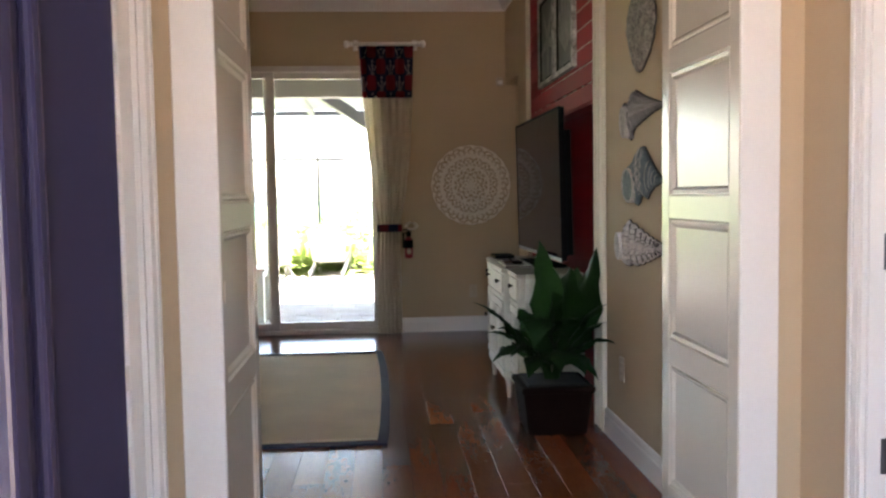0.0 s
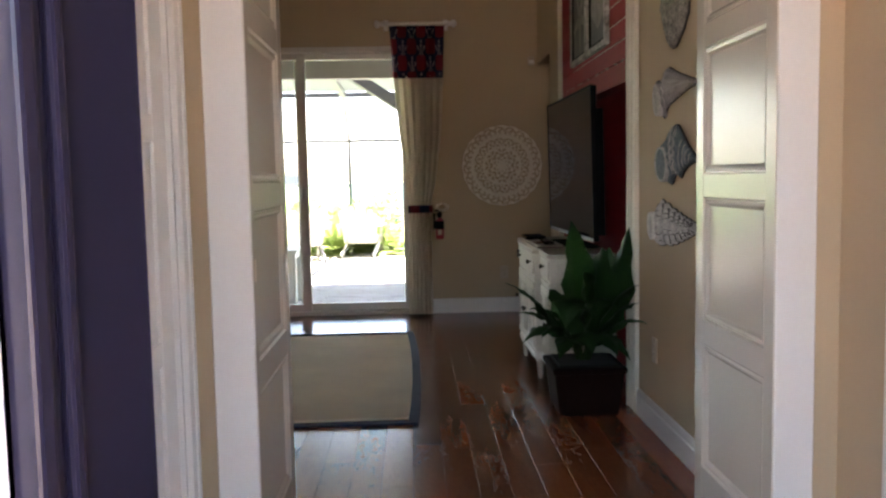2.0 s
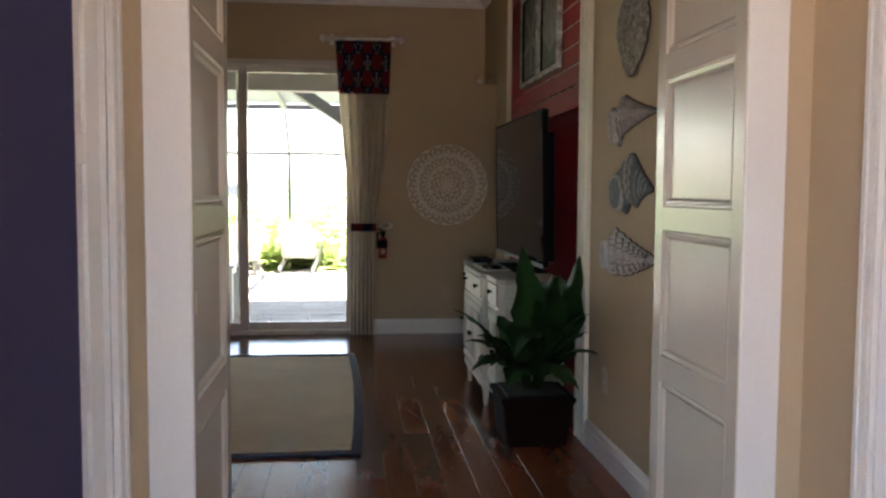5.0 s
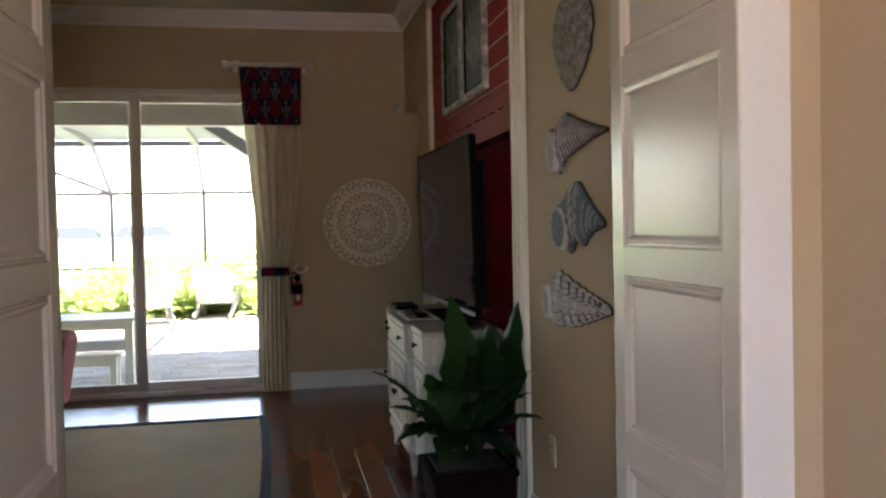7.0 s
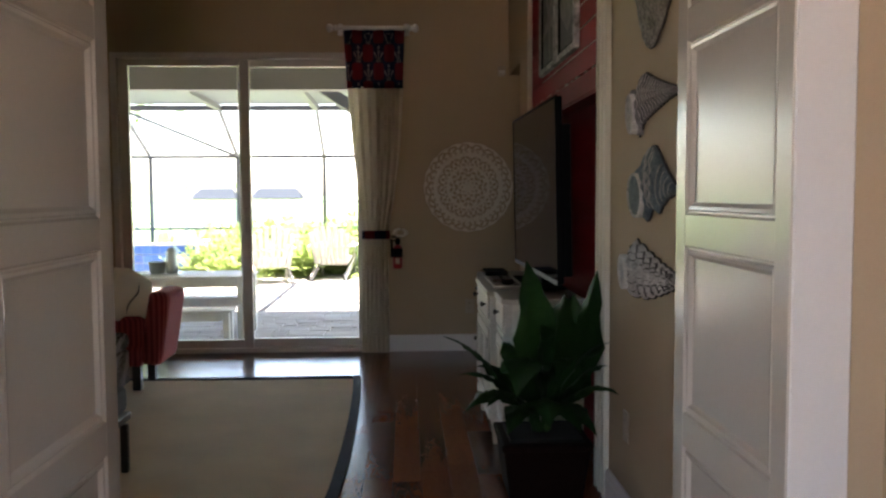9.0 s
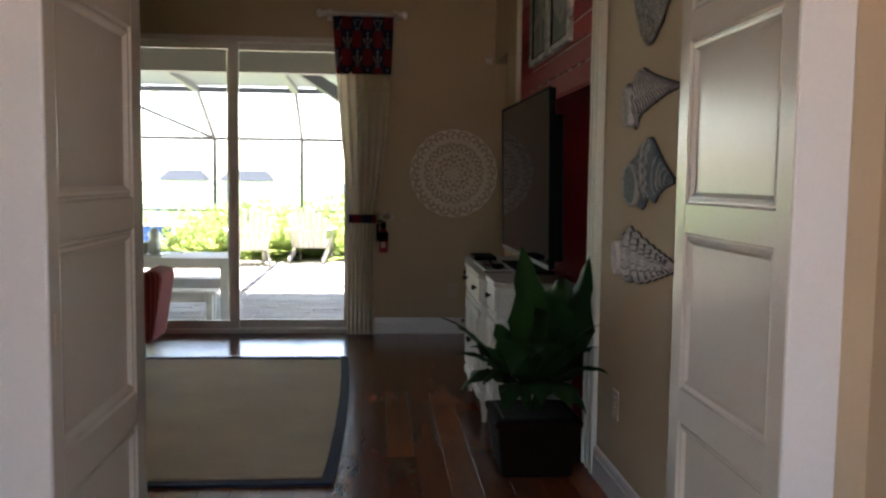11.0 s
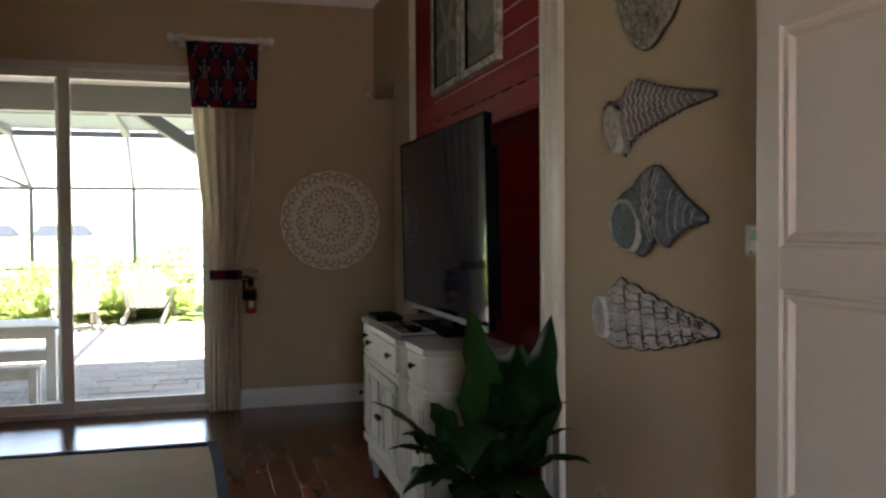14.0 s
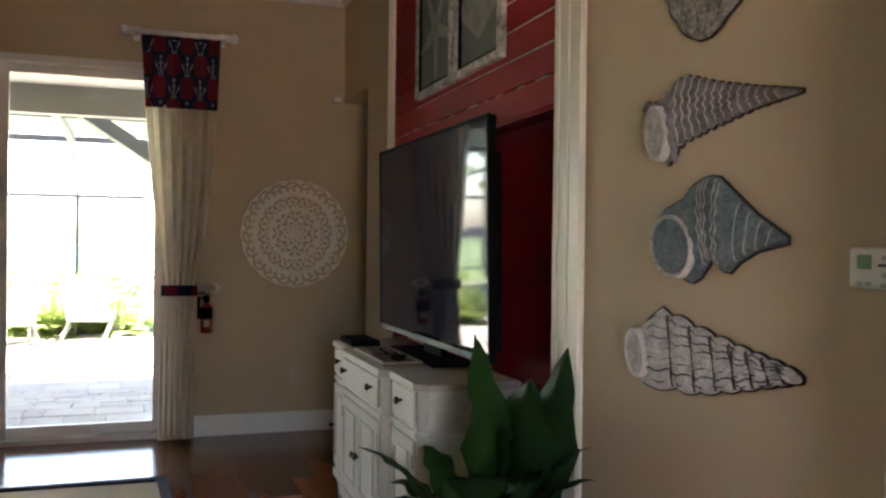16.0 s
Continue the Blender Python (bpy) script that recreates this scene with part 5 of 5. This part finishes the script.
def table(name, x0, x1, y0, y1, h, leg, label, kind):
    th = thing(name, label, kind)
    n = 5
    for k in range(n):
        a = y0 + (y1 - y0) * k / n
        part("slat", boxes((x0, x1, a + 0.004, a + (y1 - y0) / n - 0.004, GZ + h - 0.03, GZ + h), bevel=0.004), M_WPAINT, th)
    for x in (x0 + 0.06, x1 - 0.06):
        for yy in (y0 + 0.05, y1 - 0.05):
            part("leg", boxes((x - leg, x + leg, yy - leg, yy + leg, GZ, GZ + h - 0.031), bevel=0.004), M_WPAINT, th)
    part("apron", boxes((x0 + 0.1, x1 - 0.1, y0 + 0.04, y0 + 0.06, GZ + h - 0.11, GZ + h - 0.031)), M_WPAINT, th)
    part("apron", boxes((x0 + 0.1, x1 - 0.1, y1 - 0.06, y1 - 0.04, GZ + h - 0.11, GZ + h - 0.031)), M_WPAINT, th)
    part("apron", boxes((x1 - 0.075, x1 - 0.05, y0 + 0.1, y1 - 0.1, GZ + h - 0.11, GZ + h - 0.031)), M_WPAINT, th)
    return th


table("patio_table", -2.75, -0.86, 9.95, 10.62, 0.62, 0.04, "white painted slatted patio table", "table")
table("patio_bench", -2.6, -0.95, 9.66, 9.90, 0.33, 0.03, "white painted slatted patio bench", "bench")
table("patio_bench", -2.6, -0.95, 10.70, 10.96, 0.33, 0.03, "white painted slatted patio bench", "bench")
cad = thing("table_caddy", "grey metal caddy with a lantern on the patio table", "caddy", at=(-1.72, 10.25, GZ + 0.62))
M_GALV = mat("galvanised", (0.30, 0.33, 0.33), 0.4, metal=0.6, var=0.15)
part("tub", lathe([(0.07, 0.0005), (0.085, 0.12), (0.09, 0.125), (0.08, 0.12)], 20, Matrix.Translation((-0.07, 0, 0))), M_GALV, cad, smooth=True)
part("tub", lathe([(0.055, 0.0005), (0.065, 0.10), (0.05, 0.17), (0.062, 0.21), (0.04, 0.25), (0.012, 0.27)], 20, Matrix.Translation((0.07, 0, 0))), M_GALV, cad, smooth=True)
part("tray", boxes((-0.19, 0.17, -0.12, 0.12, -0.0, 0.012), bevel=0.004), M_GALV, cad)


M_ADIR = mat("weathered_wood", (0.30, 0.28, 0.25), 0.8, scale=6, fine=50, bump=0.3, color2=(0.48, 0.45, 0.41))


def adirondack(at, rz):
    th = thing("adirondack_chair", "weathered pale wooden adirondack chair standing on sunlit pavers", "garden chair", "adirondack chairs", at, rz)
    for k in range(7):
        hh = 0.95 - 0.03 * (k - 3) ** 2 * 0.55
        b = boxes((-0.036, 0.036, -0.012, 0.012, 0, hh - 0.25), bevel=0.004)
        b.transform(Matrix.Translation(((k - 3) * 0.082 , 0.22, 0.25)) @ pose(0, 0, 0, -18, (k - 3) * 2.0, 0))
        part("back_slat", b, M_ADIR, th)
    for k in range(6):
        part("seat_slat", boxes((-0.26, 0.26, -0.36 + k * 0.095, -0.275 + k * 0.095, 0.345 - 0.022 * k, 0.365 - 0.022 * k), bevel=0.003), M_ADIR, th)
    for s in (-1, 1):
        part("armrest", boxes((s * 0.32 - 0.05, s * 0.32 + 0.05, -0.42, 0.36, 0.54, 0.563), bevel=0.01, seg=2), M_ADIR, th)
        part("front_leg", boxes((s * 0.285 - 0.018, s * 0.285 + 0.018, -0.36, -0.26, 0, 0.539), bevel=0.003), M_ADIR, th)
        b = boxes((s * 0.28 - 0.016, s * 0.28 + 0.016, -0.45, 0.55, -0.05, 0.05), bevel=0.003)
        b.transform(Matrix.Translation((0, 0.0, 0.20)) @ pose(0, 0, 0, -17, 0, 0))
        part("rear_rail", b, M_ADIR, th)
    part("back_rail", boxes((-0.32, 0.32, 0.29, 0.33, 0.515, 0.539), bevel=0.003), M_ADIR, th)
    return th


adirondack((-1.50, 15.55, GZ), 195)
adirondack((-0.52, 16.1, GZ), 172)

# raised pool wall with blue tiles and water
M_TILE = mat("blue_tile", (0.015, 0.05, 0.22), 0.2, scale=9, obj_random=0.6, color2=(0.04, 0.14, 0.42))
pool = structure("pool_wall", boxes((-9.6, -2.95, 16.6, 16.8, -0.15, 0.42), (-3.15, -2.95, 16.8, 17.9, -0.15, 0.42)), M_HOUSEOUT, "raised pool wall faced with blue tiles", "pool")
for k in range(44):
    for j in range(3):
        part("tile", boxes((-9.56 + k * 0.15 + 0.004, -9.56 + k * 0.15 + 0.146, 16.585, 16.6, -0.06 + j * 0.15, 0.08 + j * 0.15)), M_TILE, pool)
structure("water", boxes((-9.6, -3.15, 16.8, 17.9, 0.2, 0.36)), mat("pool_water", (0.02, 0.16, 0.30), 0.04, scale=3, bump=0.3), "blue pool water", "water")
pool2 = structure("spa_wall", boxes((-0.12, 2.6, 17.2, 17.4, -0.15, 0.46)), M_HOUSEOUT, "low blue tiled wall behind the plants", "pool")
for k in range(11):
    for j in range(3):
        part("tile", boxes((-0.11 + k * 0.15, 0.03 + k * 0.15, 17.185, 17.2, 0.02 + j * 0.15, 0.16 + j * 0.15)), M_TILE, pool2)

# screen cage
cage = thing("screen_cage", "dark bronze aluminium screen cage over the pool patio", "screen enclosure")
CY, CZ, RY, RZ = 18.0, 1.97, 16.2, 2.70


def bar(a, b, w, parent, name):
    a, b = Vector(a), Vector(b)
    bm = boxes((-w / 2, w / 2, -w / 2, w / 2, 0, (b - a).length))
    bm.transform(Matrix.Translation(a) @ (b - a).to_track_quat("Z", "Y").to_matrix().to_4x4())
    return part(name, bm, M_CAGE, parent)


for k in range(-4, 4):
    x = -0.85 + 1.62 * k
    bar((x, CY, GZ), (x, CY, CZ), 0.06, cage, "post")
    bar((x, CY, CZ), (x + 0.05, RY, RZ), 0.06, cage, "sloped_beam")
    bar((x + 0.05, RY, RZ), (x + 0.05, 12.72, RZ + 0.08), 0.09, cage, "roof_beam")
    if k == -2:
        bar((x + 1.62, CY, CZ), (x, RY, RZ), 0.05, cage, "brace")
bar((-9, CY, CZ), (6, CY, CZ), 0.06, cage, "rail")
bar((-9, CY, 0.62), (6, CY, 0.62), 0.045, cage, "rail")
bar((-9, RY, RZ), (6, RY, RZ), 0.09, cage, "ridge_beam")
bar((-9, 14.0, RZ + 0.04), (6, 14.0, RZ + 0.04), 0.06, cage, "purlin")
bar((-0.62, 13.0, 2.78), (0.70, 13.4, 1.95), 0.15, cage, "hip_beam")

M_MESH = bpy.data.materials.new("insect_screen")
M_MESH.use_nodes = True
nt = M_MESH.node_tree
mxs, trs = nt.nodes.new("ShaderNodeMixShader"), nt.nodes.new("ShaderNodeBsdfTransparent")
mxs.inputs[0].default_value = 0.90
nt.nodes["Principled BSDF"].inputs["Base Color"].default_value = (0.035, 0.04, 0.05, 1)
nt.links.new(trs.outputs[0], mxs.inputs[1])
nt.links.new(nt.nodes["Principled BSDF"].outputs[0], mxs.inputs[2])
nt.links.new(mxs.outputs[0], nt.nodes["Material Output"].inputs["Surface"])
scr = part("roof_screen", boxes((-9, 6, 12.72, RY, RZ + 0.06, RZ + 0.064)), M_MESH, cage, "fine grey insect screen")
scr.visible_shadow = False

# plants behind the chairs
M_FOL = [mat("fern_leaf", (0.07, 0.13, 0.02), 0.55, scale=4, color2=(0.20, 0.27, 0.04), obj_random=0.5), mat("bush_leaf", (0.03, 0.09, 0.02), 0.5, scale=4, color2=(0.09, 0.18, 0.03), obj_random=0.5)]

for m_ in M_FOL:
    nt = m_.node_tree
    tl, mxl = nt.nodes.new("ShaderNodeBsdfTranslucent"), nt.nodes.new("ShaderNodeMixShader")
    tl.inputs["Color"].default_value = (0.32, 0.40, 0.13, 1)
    mxl.inputs[0].default_value = 0.45
    nt.links.new(nt.nodes["Principled BSDF"].outputs[0], mxl.inputs[1])
    nt.links.new(tl.outputs[0], mxl.inputs[2])
    nt.links.new(mxl.outputs[0], nt.nodes["Material Output"].inputs["Surface"])


def bush(at, h, spread, n, material, seedv, name="garden_bush", label="leafy green garden bush in the planting bed"):
    r = random.Random(seedv)
    th = thing(name, label, "bush", at=at)
    bm = bmesh.new()
    for k in range(n):
        a, el = r.uniform(0, 2 * math.pi), r.uniform(0.25, 1.35)
        L = r.uniform(0.55, 1.0) * h
        d = Vector((math.cos(a) * math.cos(el) * spread, math.sin(a) * math.cos(el) * spread, math.sin(el)))
        droop = r.uniform(0.2, 0.6)
        side = Vector((-math.sin(a), math.cos(a), 0))
        m = 7
        base = Vector((r.uniform(-0.1, 0.1), r.uniform(-0.1, 0.1), 0))
        for i in range(m):
            s = (i + 0.6) / m
            p = base + d * L * s + Vector((0, 0, -droop * L * s * s * (1 - math.sin(el) * 0.7)))
            for sg in (-1, 1):
                w = 0.24 * L * (1 - 0.75 * s) + 0.03
                tip = p + side * sg * w + d * 0.06 * L + Vector((0, 0, r.uniform(-0.04, 0.02)))
                e = d.normalized() * 0.07 * max(0.5, L)
                vs = [bm.verts.new(q) for q in (p, p + e + side * sg * w * 0.45, tip, p - e * 0.4 + side * sg * w * 0.5)]
                bm.faces.new(vs)
    for v in bm.verts:
        v.co.z = max(v.co.z, 0.01)
    part("fronds", bm, material, th)
    part("trunk", lathe([(0.05, -0.02), (0.03, 0.25 * h)], 8), M_DARKWOOD, th)
    return th


r = random.Random(8)
for k in range(34):
    x = -2.8 + k * 0.14 + r.uniform(-0.1, 0.1)
    bush((x, 17.1 + r.uniform(-0.5, 0.6) + (0.7 if x > -0.3 else 0), -0.155), r.uniform(0.6, 1.35), 0.9, 48, M_FOL[k % 3 == 0], 40 + k)
for x, y, h in ((-2.3, 16.0, 0.9), (0.12, 16.3, 0.7), (-2.6, 15.7, 0.9), (-1.05, 16.4, 0.9), (-2.1, 15.6, 0.8)):
    bush((x, y, -0.155), h, 1.0, 70, M_FOL[0], int(x * 100) + 900)
for k in range(8):
    bush((-8.5 + k * 0.9, 21.4 + r.uniform(-0.4, 0.4), -0.08), r.uniform(0.7, 1.0), 1.0, 26, M_FOL[k % 2], 300 + k)

# fence, houses and trees in the distance
fence = thing("fence", "pale railing fence beyond the garden", "fence")
M_FENCE = mat("fence_paint", (0.32, 0.32, 0.33), 0.7)
for k in range(60):
    part("picket", boxes((-28 + k * 0.62, -27.88 + k * 0.62, 34.0, 34.06, -0.08, 1.05)), M_FENCE, fence)
for z in (0.15, 0.95):
    part("rail", boxes((-28, 9.5, 34.02, 34.05, z, z + 0.07)), M_FENCE, fence)


M_ROOF = mat("roof_tile", (0.030, 0.034, 0.041), 0.9, var=0.2, spec=0.0)


def house(x, y, w, h, label):
    th = thing("house", label, "house", "distant houses", at=(x, y, -0.08))
    part("wall", boxes((-w / 2, w / 2, 0, 9, 0, h)), M_HOUSEOUT, th)
    b = bmesh.new()
    v = [b.verts.new(q) for q in ((-w / 2 - 0.6, -0.6, h), (w / 2 + 0.6, -0.6, h), (w / 2 + 0.6, 9.6, h), (-w / 2 - 0.6, 9.6, h), (-w / 2 + 1.2, 4.5, h + 2.6), (w / 2 - 1.2, 4.5, h + 2.6))]
    for f in ((0, 1, 5, 4), (1, 2, 5), (2, 3, 4, 5), (3, 0, 4), (3, 2, 1, 0)):
        b.faces.new([v[i] for i in f])
    part("roof", b, M_ROOF, th)
    return th


for x, y, w in ((-47.8, 220, 10.3), (-32.4, 222, 12), (-92, 220, 14)):
    house(x, y, w, 0.35, "low stucco house with a grey roof, far off")
M_BARK = mat("bark", (0.12, 0.09, 0.07), 0.9, fine=30, bump=0.8)


def tree(x, y, h, seedv, n=900):
    r = random.Random(seedv)
    th = thing("tree", "tall green tree with an open crown", "tree", at=(x, y, -0.08))
    part("trunk", lathe([(0.035 * h, 0), (0.025 * h, 0.2 * h), (0.018 * h, 0.5 * h), (0.006 * h, 0.85 * h)], 10), M_BARK, th)
    bm = bmesh.new()
    tips = []
    for k in range(9):
        a, z = k * 2.4, h * r.uniform(0.35, 0.75)
        d = Vector((math.cos(a), math.sin(a), r.uniform(0.3, 0.8))).normalized()
        L = h * r.uniform(0.2, 0.36)
        lb = lathe([(0.010 * h, 0), (0.003 * h, L)], 6, Matrix.Translation((0, 0, z)) @ d.to_track_quat("Z", "Y").to_matrix().to_4x4())
        part("limb", lb, M_BARK, th)
        tips += [Vector((0, 0, z)) + d * L * f for f in (0.6, 0.85, 1.05)]
    for k in range(n):
        c = r.choice(tips) + Vector((r.gauss(0, 1), r.gauss(0, 1), r.gauss(0, 0.7))) * h * 0.075
        s = h * r.uniform(0.012, 0.03)
        u = Vector((r.uniform(-1, 1), r.uniform(-1, 1), r.uniform(-1, 1))).normalized()
        w = u.orthogonal().normalized()
        bm.faces.new([bm.verts.new(c + q) for q in (u * s, w * s * 0.6, -u * s, -w * s * 0.6)])
    part("crown", bm, M_FOL[1], th)


tree(-7.9, 27, 7.5, 5)
for k in range(12):
    tree(-86 + k * 9.5 + (k % 3) * 1.5, 236 + (k % 4) * 12, 4.5 + (k * 7 % 5) * 0.4, 60 + k, 500)
